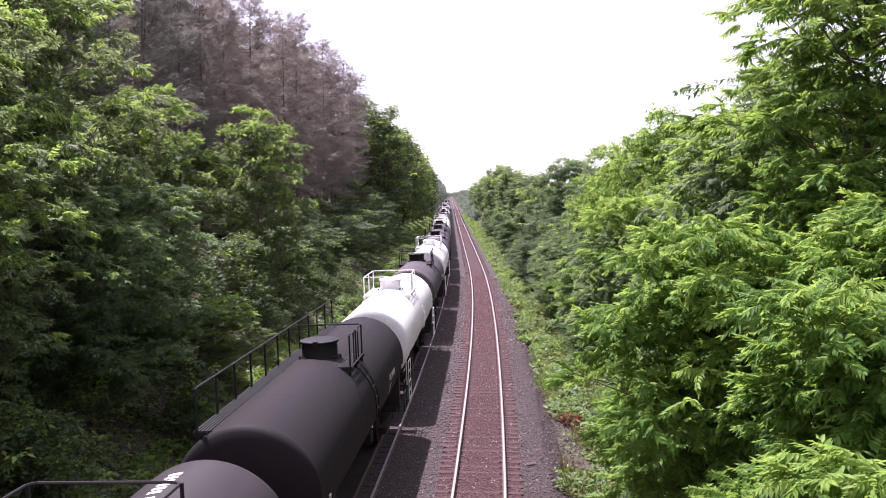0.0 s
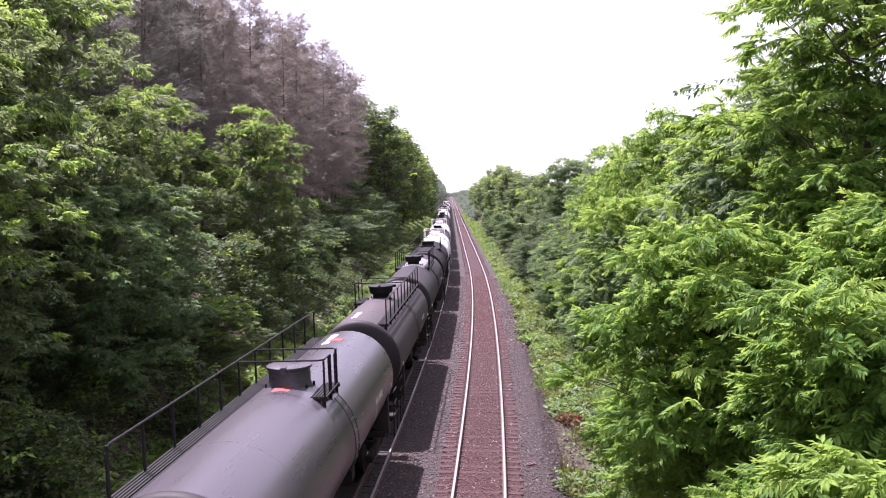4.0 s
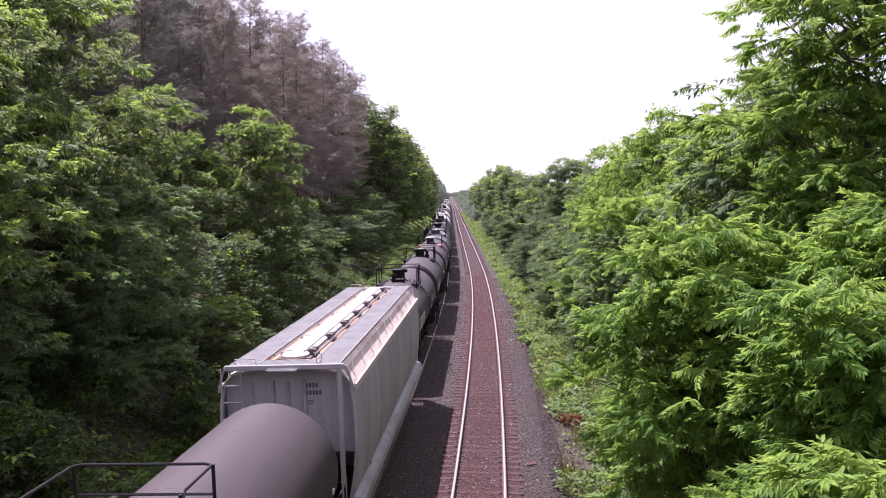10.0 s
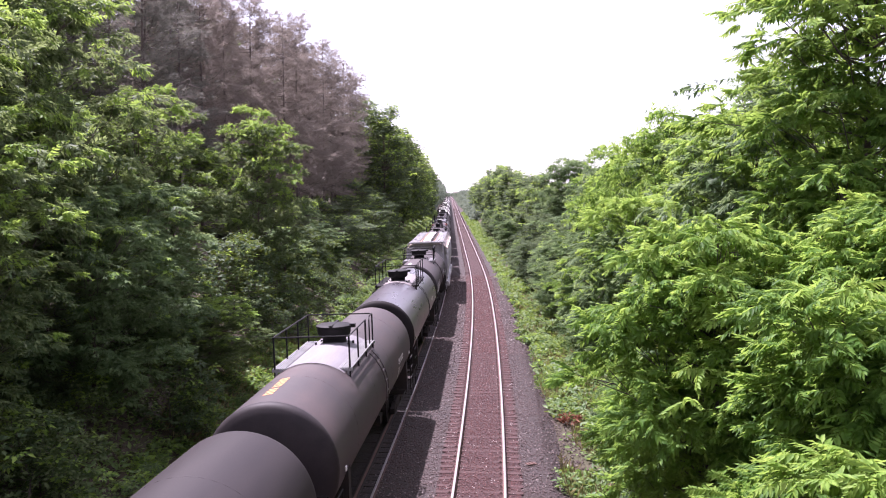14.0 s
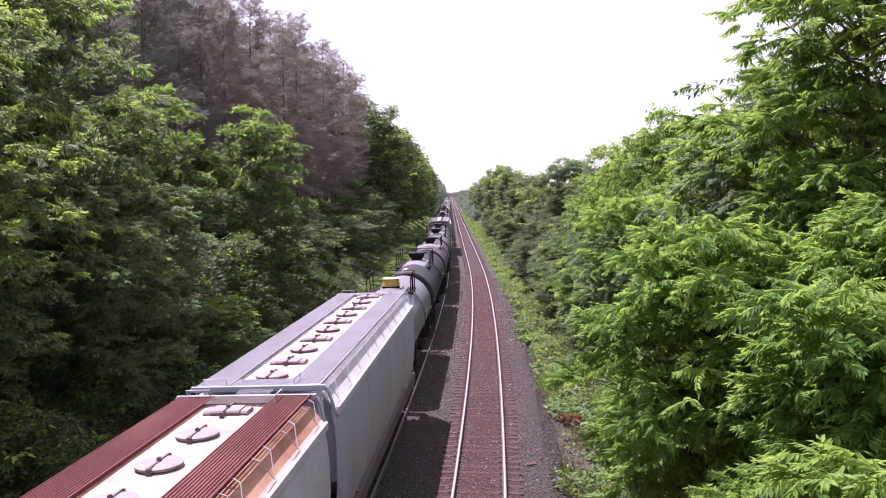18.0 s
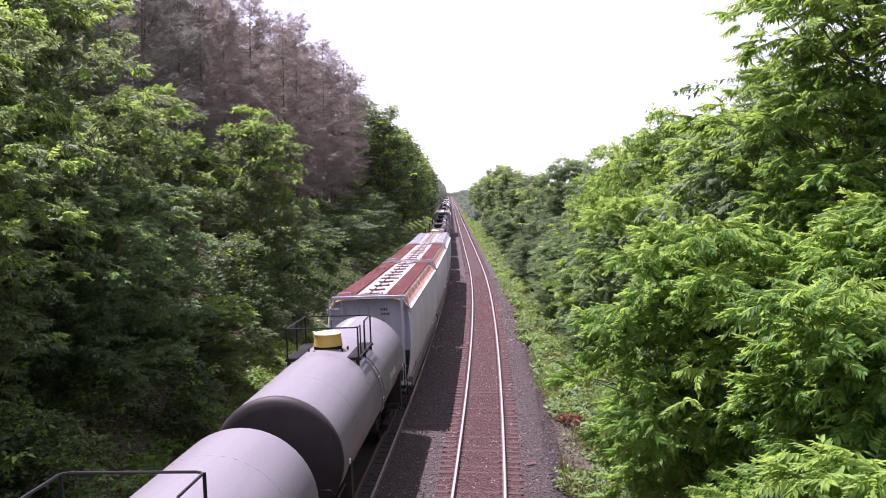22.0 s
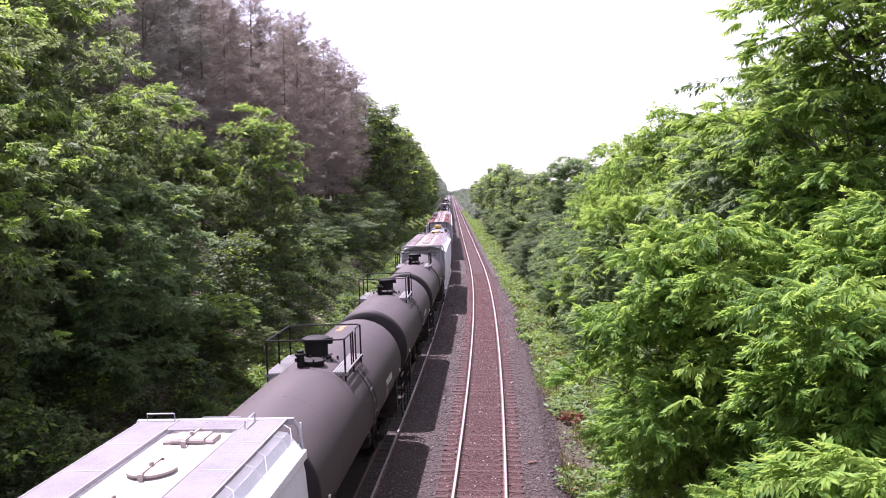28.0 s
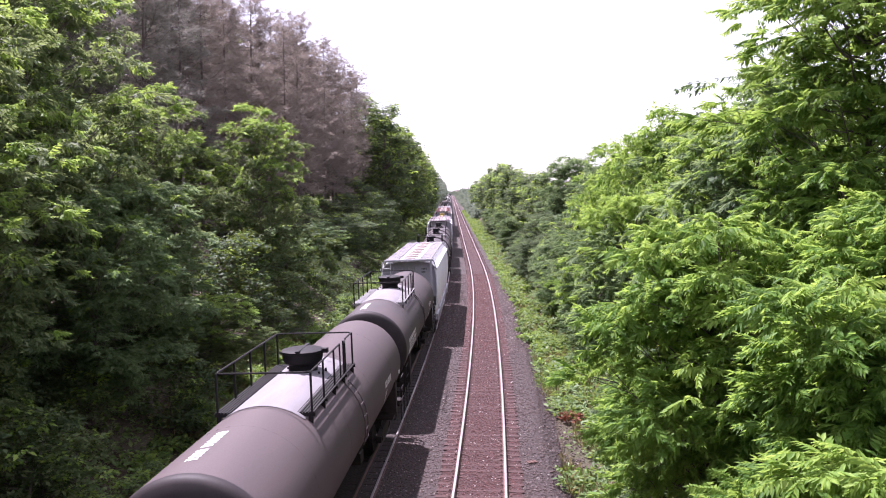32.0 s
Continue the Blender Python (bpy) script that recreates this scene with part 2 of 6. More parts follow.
M["earth"] = stony("brown_earth", [(0.042, 0.03, 0.02), (0.085, 0.06, 0.042), (0.06, 0.046, 0.027)], 34, 0.95, False, 0.5, (0.045, 0.06, 0.02))
M["rustbed"] = stony("rust_dusted_bed", [(0.01714, 0.005888, 0.005502), (0.03772, 0.01378, 0.01302), (0.05536, 0.02201, 0.02041), (0.0252, 0.009492, 0.008568)], 20, 0.95, False, 0.6, (0.04032, 0.01655, 0.01571))


# ---- mesh building ----
class Shape:
    """Collects vertices and faces for one mesh."""

    def __init__(self):
        self.v, self.f = [], []

    def add(self, verts, faces):
        n = len(self.v)
        self.v += [tuple(p) for p in verts]
        self.f += [tuple(i + n for i in q) for q in faces]
        return self

    def box(self, x0, x1, y0, y1, z0, z1, c=0.0):
        """A box, its long edges chamfered by c along the longest side."""
        d = (x1 - x0, y1 - y0, z1 - z0)
        if c <= 0:
            p = [(x, y, z) for x in (x0, x1) for y in (y0, y1) for z in (z0, z1)]
            return self.add(p, [(0, 1, 3, 2), (4, 6, 7, 5), (0, 4, 5, 1), (2, 3, 7, 6), (0, 2, 6, 4), (1, 5, 7, 3)])
        ax = d.index(max(d))
        lo, hi = (x0, y0, z0), (x1, y1, z1)
        a, b = [i for i in range(3) if i != ax]
        oct_ = [(lo[a] + c, lo[b]), (hi[a] - c, lo[b]), (hi[a], lo[b] + c), (hi[a], hi[b] - c), (hi[a] - c, hi[b]), (lo[a] + c, hi[b]),
                (lo[a], hi[b] - c), (lo[a], lo[b] + c)]
        pts = []
        for e in (lo[ax], hi[ax]):
            for u, w in oct_:
                q = [0, 0, 0]
                q[ax], q[a], q[b] = e, u, w
                pts.append(q)
        fs = [(i, (i + 1) % 8, 8 + (i + 1) % 8, 8 + i) for i in range(8)]
        return self.add(pts, fs + [tuple(range(7, -1, -1)), tuple(range(8, 16))])

    def tube(self, path, r, n=6, cap=True, r1=None):
        path = [Vector(p) for p in path]
        m, vs, fs = len(path), [], []
        for i, p in enumerate(path):
            d = (path[min(i + 1, m - 1)] - path[max(i - 1, 0)]).normalized()
            a = d.cross(Vector((0, 0, 1)) if abs(d.z) < 0.9 else Vector((1, 0, 0))).normalized()
            b = d.cross(a)
            rr = r if r1 is None else r + (r1 - r) * i / (m - 1)
            for k in range(n):
                t = 2 * math.pi * k / n
                vs.append(p + a * (rr * math.cos(t)) + b * (rr * math.sin(t)))
        for i in range(m - 1):
            for k in range(n):
                fs.append((i * n + k, i * n + (k + 1) % n, (i + 1) * n + (k + 1) % n, (i + 1) * n + k))
        if cap:
            fs += [tuple(range(n - 1, -1, -1)), tuple(range((m - 1) * n, m * n))]
        return self.add(vs, fs)

    def lathe(self, prof, n=24, at=(0, 0, 0), axis="z"):
        """Turns (radius, height) pairs round an axis; ends are closed."""
        vs, fs, m = [], [], len(prof)
        for r, h in prof:
            for k in range(n):
                t = 2 * math.pi * k / n
                a, b = r * math.cos(t), r * math.sin(t)
                p = {"z": (a, b, h), "y": (a, h, b), "x": (h, a, b)}[axis]
                vs.append((p[0] + at[0], p[1] + at[1], p[2] + at[2]))
        for i in range(m - 1):
            for k in range(n):
                fs.append((i * n + k, i * n + (k + 1) % n, (i + 1) * n + (k + 1) % n, (i + 1) * n + k))
        fs += [tuple(range(n - 1, -1, -1)), tuple(range((m - 1) * n, m * n))]
        return self.add(vs, fs)

    def sweep(self, prof, y0, y1, close=True):
        """Draws a closed (x, z) outline along y."""
        n = len(prof)
        vs = [(x, y, z) for y in (y0, y1) for x, z in prof]
        fs = [(i, (i + 1) % n, n + (i + 1) % n, n + i) for i in range(n)]
        if close:
            fs += [tuple(range(n - 1, -1, -1)), tuple(range(n, 2 * n))]
        return self.add(vs, fs)

    def mesh(self, name, mat, smooth=False):
        me = bpy.data.meshes.new(name)
        me.from_pydata(self.v, [], self.f)
        bm = bmesh.new()
        bm.from_mesh(me)
        bmesh.ops.recalc_face_normals(bm, faces=bm.faces)
        bm.to_mesh(me)
        bm.free()
        if smooth:
            me.polygons.foreach_set("use_smooth", [True] * len(me.polygons))
            me.set_sharp_from_angle(angle=radians(38))
        me.materials.append(M[mat])
        return me


STORE = {}


def stored(key, make):
    if key not in STORE:
        STORE[key] = make()
    return STORE[key]


def part(name, me, parent, label="", at=(0, 0, 0), rz=0.0):
    ob = new(name, me)
    ob.parent = parent
    ob.location, ob.rotation_euler = at, (0, 0, rz)
    if label:
        ob["label"] = label
    return ob


def quick_mesh(name, verts, tris, mat, smooth=False, second=None):
    """A mesh out of arrays of vertices and triangles."""
    me = bpy.data.meshes.new(name)
    nv, nf = len(verts), len(tris)
    me.vertices.add(nv)
    me.vertices.foreach_set("co", np.asarray(verts, dtype=np.float32).ravel())
    me.loops.add(nf * 3)
    me.loops.foreach_set("vertex_index", np.asarray(tris, dtype=np.int32).ravel())
    me.polygons.add(nf)
    me.polygons.foreach_set("loop_start", np.arange(0, nf * 3, 3, dtype=np.int32))
    if smooth:
        me.polygons.foreach_set("use_smooth", np.ones(nf, dtype=bool))
    me.update(calc_edges=True)
    me.materials.append(M[mat])
    if second:
        me.materials.append(M[second[0]])
        me.polygons.foreach_set("material_index", np.asarray(second[1], dtype=np.int32))
    return me


# ---- the line of the railway ----
GAP = 4.35          # between the two tracks' centres
SPEED, GAIN = 11.6, 0.0155          # the train's pace at the start, and half its quickening


def line_x(y):
    """Centre of the empty track: a gentle bend, straight before and after it."""
    a, b, c, y0, y1 = -0.680, 0.08204, 3.703e-4, -20.0, 100.0
    q = max(y0, min(y1, y))
    return a + b * q - c * q * q + (b - 2 * c * q) * (y - q)


def line_slope(y):
    q = max(-20.0, min(100.0, y))
    return 0.08204 - 2 * 3.703e-4 * q


def beside(y, u, z=0.0):
    """The place u metres right of the empty track's centre, y metres out."""
    s = line_slope(y)
    n = math.hypot(1, s)
    return Vector((line_x(y) + u / n, y - u * s / n, z))


def beside_np(y, u):
    q = np.clip(y, -20, 100)
    s = 0.08204 - 2 * 3.703e-4 * q
    x = -0.680 + 0.08204 * q - 3.703e-4 * q * q + s * (y - q)
    n = np.hypot(1, s)
    return x + u / n, y - u * s / n


PROFILE_U = [-2500, -600, -160, -60, -34, -24, -18, -14.5, -11, -8.6, -7.2, -6.3, -5.75, -4.6, -1.9, -1.5, 1.5, 1.9, 2.35, 3.1, 4.4, 5.4, 7.0, 9.5, 12.5, 16, 22, 34, 60, 160, 600, 2500]
PROFILE_Z = [9, 9, 8.5, 8, 7.6, 6.8, 5.4, 3.8, 1.8, 0.3, -0.55, -0.62, -0.2, -0.2, -0.2, -0.17, -0.17, -0.2, -0.3, -0.62, -0.6, -0.25, 0.9, 2.6, 4.2, 5.2, 5.8, 6.2, 6.5, 7, 8, 8]


def land(u):
    return float(np.interp(u, PROFILE_U, PROFILE_Z))


# ---- ground and tracks ----
def along(prof, ys, close=True):
    """Draws a (u, z) outline along the railway's line."""
    s, n = Shape(), len(prof)
    vs = [beside(y, u, z) for y in ys for u, z in prof]
    fs = []
    for i in range(len(ys) - 1):
        for k in range(n if close else n - 1):
            k2 = (k + 1) % n
            fs.append((i * n + k, i * n + k2, (i + 1) * n + k2, (i + 1) * n + k))
    if close:
        fs += [tuple(range(n)), tuple(range((len(ys) - 1) * n, len(ys) * n))]
    return s.add(vs, fs)


def build_ground():
    us = []
    for a, b in zip(PROFILE_U[:-1], PROFILE_U[1:]):
        k = 1 if b - a < 1.2 or b - a > 60 else 3
        us += [a + (b - a) * i / k for i in range(k)]
    us.append(PROFILE_U[-1])
    ys = [-2500, -1000, -500, -380] + [-300 + 20 * i for i in range(14)] + [-20 + 3 * i for i in range(70)] + [200 + 15 * i for i in range(30)] + [700, 1000, 1600, 2600, 4000]
    vs, fs = [], []
    for y in ys:
        for u in us:
            z = -0.66 if -6.5 < u < 2.9 else land(u)
            if u < -7 or u > 3:
                amp = min(1.0, (abs(u) - 3) / 6)
                z += amp * (0.35 * noise.noise((u * 0.21, y * 0.17, 0)) + 0.12 * noise.noise((u * 0.9, y * 0.8, 3)))
            else:
                z += 0.03 * noise.noise((u * 2, y * 1.5, 1))
            vs.append(beside(y, u, z) if abs(u) < 200 else Vector((line_x(y) + u, y, z)))
    n = len(us)
    for i in range(len(ys) - 1):
        for k in range(n - 1):
            fs.append((i * n + k, i * n + k + 1, (i + 1) * n + k + 1, (i + 1) * n + k))
    ob = new("ground", Shape().add(vs, fs).mesh("ground", "earth", True))
    tagged(ob, "brown earth cutting floor and grassy banks", "ground", kind="structure")


TRACK_YS = [-380, -300, -200, -120, -60] + [-30 + 5 * i for i in range(48)] + [215 + 20 * i for i in range(15)] + [560, 700, 900, 1200, 1600]


def build_tracks():
    bed = along([(-6.75, -0.72), (-5.85, -0.21), (-5.0, -0.185), (-2.1, -0.185), (-1.45, -0.2), (1.45, -0.2), (1.85, -0.21), (2.15, -0.26), (2.95, -0.72)], TRACK_YS)
    tagged(new("ballast", bed.mesh("ballast", "ballast")), "grey crushed stone ballast bed under both tracks", "ballast", kind="structure")
    rng = random.Random(4)
    tie = stored("tie", lambda: Shape().box(-1.28, 1.28, -0.11, 0.11, -0.34, -0.152, 0.012).mesh("tie", "tie"))
    plate = stored("tie_plate", lambda: Shape().box(-0.17, 0.17, -0.09, 0.09, -0.152, -0.138).box(-0.15, -0.11, -0.06, -0.03, -0.138, -0.115)
                   .box(0.11, 0.15, 0.03, 0.06, -0.138, -0.115).mesh("tie_plate", "plate"))
    for name, u0, label in (("railway_track", 0.0, "empty railway track with polished rails on rust-dusted wooden ties"),
                            ("railway_track", -GAP, "railway track under the train, wooden ties darkened for its shade")):
        top = new(name)
        tagged(top, label, "railway track", "two parallel tracks", "structure")
        dust = along([(u0 - 1.3, -0.23), (u0 - 1.2, -0.17), (u0 - 0.64, -0.166), (u0 - 0.5, -0.157), (u0, -0.153), (u0 + 0.5, -0.157), (u0 + 0.64, -0.166), (u0 + 1.2, -0.17), (u0 + 1.3, -0.23)], TRACK_YS)
        part("rust_dusted_bed", dust.mesh("rust_dusted_bed", "rustbed" if u0 == 0 else "shade_bed"), top, "reddish brown brake-dusted stones between the ties" if u0 == 0 else "stones between the ties, blackened for the train's shade")
        for side in (-1, 1):
            c = u0 + side * 0.7535
            web = [(-0.07, -0.138), (-0.07, -0.126), (-0.012, -0.105), (-0.009, -0.035), (0.009, -0.035), (0.012, -0.105), (0.07, -0.126), (0.07, -0.138)]
            head = [(-0.034, -0.036), (-0.036, -0.008), (-0.026, -0.001), (0.0, 0.001), (0.026, -0.001), (0.036, -0.008), (0.034, -0.036)]
            r = part("rail", along([(c + u, z) for u, z in web], TRACK_YS).mesh("rail", "rail_side"), top, "rusty steel rail")
            # Rail heads below the train are darkened for its shade.
            part("rail_head", along([(c + u, z) for u, z in head], TRACK_YS).mesh("rail_head", "rail_top" if u0 == 0 else "under", True), r, "running surface, bright on the empty track, darkened under the train")
        rest, first, y = Shape(), 14.0, -380.0
        while y < 420:
            near = u0 == 0 and first < y < first + 148
            a = -math.atan(line_slope(y)) + rng.uniform(-0.015, 0.015)
            p = beside(y, u0 + rng.uniform(-0.05, 0.05), rng.uniform(-0.012, 0.006))
            if near:
                part("tie", tie, top, at=p, rz=a)
                for side in (-1, 1):
                    q = beside(y, side * 0.7535)
                    part("tie_plate", plate, top, at=q, rz=-math.atan(line_slope(y)))
            else:
                ca, sa = math.cos(a), math.sin(a)
                b = Shape().box(-1.28, 1.28, -0.11, 0.11, -0.3, -0.152)
                rest.add([(p[0] + x * ca - yy * sa, p[1] + x * sa + yy * ca, z + p[2]) for x, yy, z in b.v], b.f)
            y += 0.55 + rng.uniform(-0.03, 0.03)
        far = part("far_ties", rest.mesh("far_ties", "tie" if u0 == 0 else "tie_shade"), top, "row of wooden ties")
        far["kind"] = "stuff"


def scatter_stones():
    rng = np.random.default_rng(11)
    base = np.array([(1, 0, 0), (-1, 0, 0), (0, 1, 0), (0, -1, 0), (0, 0, 1), (0, 0, -1)], float)
    tri = np.array([(0, 2, 4), (2, 1, 4), (1, 3, 4), (3, 0, 4), (2, 0, 5), (1, 2, 5), (3, 1, 5), (0, 3, 5)])

    def heap(n, y, u, z, size, name, mat, label):
        x, yy = beside_np(y, u)
        q = base[None] * rng.uniform(0.6, 1.25, (n, 6, 1)) * np.array([1, 1, 0.6])
        a = rng.uniform(0, 6.28, n)
        ca, sa = np.cos(a)[:, None], np.sin(a)[:, None]
        q = np.stack([q[..., 0] * ca - q[..., 1] * sa, q[..., 0] * sa + q[..., 1] * ca, q[..., 2]], -1) * size[:, None, None]
        v = q + np.stack([x, yy, z], -1)[:, None]
        t = tri[None] + 6 * np.arange(n)[:, None, None]
        ob = new(name, quick_mesh(name, v.reshape(-1, 3), t.reshape(-1, 3), mat))
        tagged(ob, label, "gravel", kind="stuff")

    n = 34000
    y = 12 + 75 * rng.random(n) ** 1.9
    u = np.where(rng.random(n) < 0.5, 1.2 + 2.3 * rng.random(n) ** 1.2, rng.uniform(-3.6, -1.2, n))
    z = np.interp(u, [-6.75, -5.85, -5.0, -2.1, -1.45, 1.45, 1.85, 2.15, 2.9, 3.6], [-0.72, -0.21, -0.185, -0.185, -0.2, -0.2, -0.21, -0.26, -0.64, -0.62]) + 0.008
    z = z + np.where(u > 2.8, 0.03, 0)
    heap(n, y, u, z, rng.uniform(0.02, 0.052, n) * (1 + (y > 45) * 0.5), "ballast_stones", "stone", "loose grey and pale crushed stones beside the rails")
    n = 30000
    y = 12 + 75 * rng.random(n) ** 1.8
    u = rng.uniform(-1.3, 1.3, n)
    keep = np.abs(np.abs(u) - 0.7535) > 0.09
    y, u = y[keep], u[keep]
    n = len(y)
    z = np.interp(np.abs(u), [0, 0.5, 0.64, 1.2, 1.3], [-0.152, -0.156, -0.165, -0.17, -0.21]) + 0.004
    heap(n, y, u, z, rng.uniform(0.018, 0.042, n) * (1 + (y > 45) * 0.5), "track_stones", "rust_stone", "reddish brown dusty stones between the ties")
    n = 1500
    y = 12 + 70 * rng.random(n) ** 1.5
    u = np.where(rng.random(n) < 0.6, rng.uniform(-1.25, 1.25, n), rng.uniform(-3.3, 2.2, n))
    keep = np.abs(np.abs(u) - 0.7535) > 0.1
    y, u = y[keep], u[keep]
    n = len(y)
    z = np.interp(np.abs(u), [0, 0.5, 0.64, 1.2, 1.35, 2.1, 2.3], [-0.145, -0.148, -0.155, -0.16, -0.185, -0.185, -0.27])
    heap(n, y, u, z, rng.uniform(0.016, 0.036, n), "pale_chips", "pale_stone", "scattered whitish stone chips on the track bed")


# ---- rolling stock ----
def truck_mesh(kind):
    s = Shape()
    if kind == "frame":
        s.sweep([(-0.09, 0.28), (0.09, 0.28), (0.09, 0.62), (0.05, 0.68), (-0.05, 0.68), (-0.09, 0.62)], -0.5, 0.5)
        for e in (-1, 1):
            s.add([(x, e * y, z) for y, zs in ((0.5, (0.45, 0.66)), (0.9, (0.5, 0.6)), (1.12, (0.36, 0.56))) for x in (-0.08, 0.08) for z in zs],
                  [(0, 1, 5, 4), (2, 6, 7, 3), (1, 3, 7, 5), (0, 4, 6, 2), (4, 5, 9, 8), (6, 10, 11, 7), (5, 7, 11, 9), (4, 8, 10, 6), (8, 9, 11, 10), (0, 2, 3, 1)])
            s.box(-0.11, 0.11, e * 0.89 - 0.13, e * 0.89 + 0.13, 0.32, 0.58, 0.03)
        for k in range(3):
            s.lathe([(0.075, 0.3), (0.075, 0.58)], 8, (0.0, -0.2 + 0.2 * k, 0))
        return s.mesh("side_frame", "under", True)
    if kind == "wheel":
        s.lathe([(0.10, -0.09), (0.13, -0.07), (0.30, -0.05), (0.36, -0.065), (0.445, -0.06), (0.445, -0.035), (0.42, -0.03), (0.415, 0.07), (0.35, 0.07), (0.30, 0.03), (0.12, 0.05), (0.10, 0.08)], 14, axis="x")
        return s.mesh("wheel", "under", True)
    if kind == "axle":
        return s.lathe([(0.07, -1.0), (0.08, -0.7), (0.075, 0.7), (0.07, 1.0)], 8, axis="x").mesh("axle", "under", True)
    s.box(-0.95, 0.95, -0.2, 0.2, 0.48, 0.78, 0.05)
    return s.mesh("truck_bolster", "under")


def add_trucks(top, half):
    for e in (-1, 1):
        t = part("truck", stored("t_bolster", lambda: truck_mesh("bolster")), top, "grimy cast steel truck", (0, e * (half - 2.35), 0))
        for sx in (-1, 1):
            part("side_frame", stored("t_frame", lambda: truck_mesh("frame")), t, at=(sx * 1.0, 0, 0))
            for sy in (-1, 1):
                part("wheel", stored("t_wheel", lambda: truck_mesh("wheel")), t, at=(sx * 0.75, sy * 0.89, 0.445), rz=0 if sx < 0 else math.pi)
        for sy in (-1, 1):
            part("axle", stored("t_axle", lambda: truck_mesh("axle")), t, at=(0, sy * 0.89, 0.445))


def coupler_mesh():
    s = Shape().box(-0.09, 0.09, 0, 0.62, 0.78, 0.98, 0.03).box(-0.16, 0.16, 0.56, 0.86, 0.72, 1.04, 0.05)
    s.tube([(0.3, -0.1, 0.75), (0.34, 0.3, 0.5), (0.2, 0.62, 0.38), (0.1, 0.85, 0.5)], 0.03, 6)
    s.tube([(-0.8, -0.25, 0.95), (-0.5, -0.12, 0.98), (0.9, -0.12, 0.98)], 0.02, 5)
    return s.mesh("coupler", "under")


def ladder_parts(top, name, rail_paths, rungs, mat, key):
    s = Shape()
    for p in rail_paths:
        s.tube(p, 0.017, 5)
    lad = part(name, stored(key, lambda: s.mesh(name, mat)), top)
    for i, (a, b) in enumerate(rungs):
        part("rung", stored(key + "_rung%d" % i, lambda: Shape().tube([a, b], 0.017, 5).mesh("rung", mat)), lad)


def arc_bars(r, zc, text, y, ang, height, lift, w=0.0, gap=0.32):
    """Stencilled marks as plain bars that lie on the shell. Words run along the car; height goes round it."""
    s = Shape()
    w = w or height * 0.62
    for word in text:
        for _ in range(word):
            a0, a1 = ang - height / r / 2, ang + height / r / 2
            pts, fs = [], []
            for i in range(4):
                a = a0 + (a1 - a0) * i / 3
                for yy in (y, y + w * 0.62):
                    pts.append(((r + lift) * math.sin(a), yy, zc + (r + lift) * math.cos(a)))
            for i in range(3):
                fs.append((2 * i, 2 * i + 1, 2 * i + 3, 2 * i + 2))
            s.add(pts, fs)
            y += w
        y += w * gap * 2
    return s


ROUNDED = [(0.013, 0.0), (0.33, 0.05), (0.6, 0.17), (0.77, 0.32), (0.88, 0.48), (0.95, 0.66), (0.985, 0.83), (1.0, 1.0)]
DISHED = [(0.013, 0.0), (0.33, 0.05), (0.6, 0.17), (0.8, 0.34), (0.93, 0.52), (0.975, 0.68), (0.994, 0.84), (1.0, 1.0)]


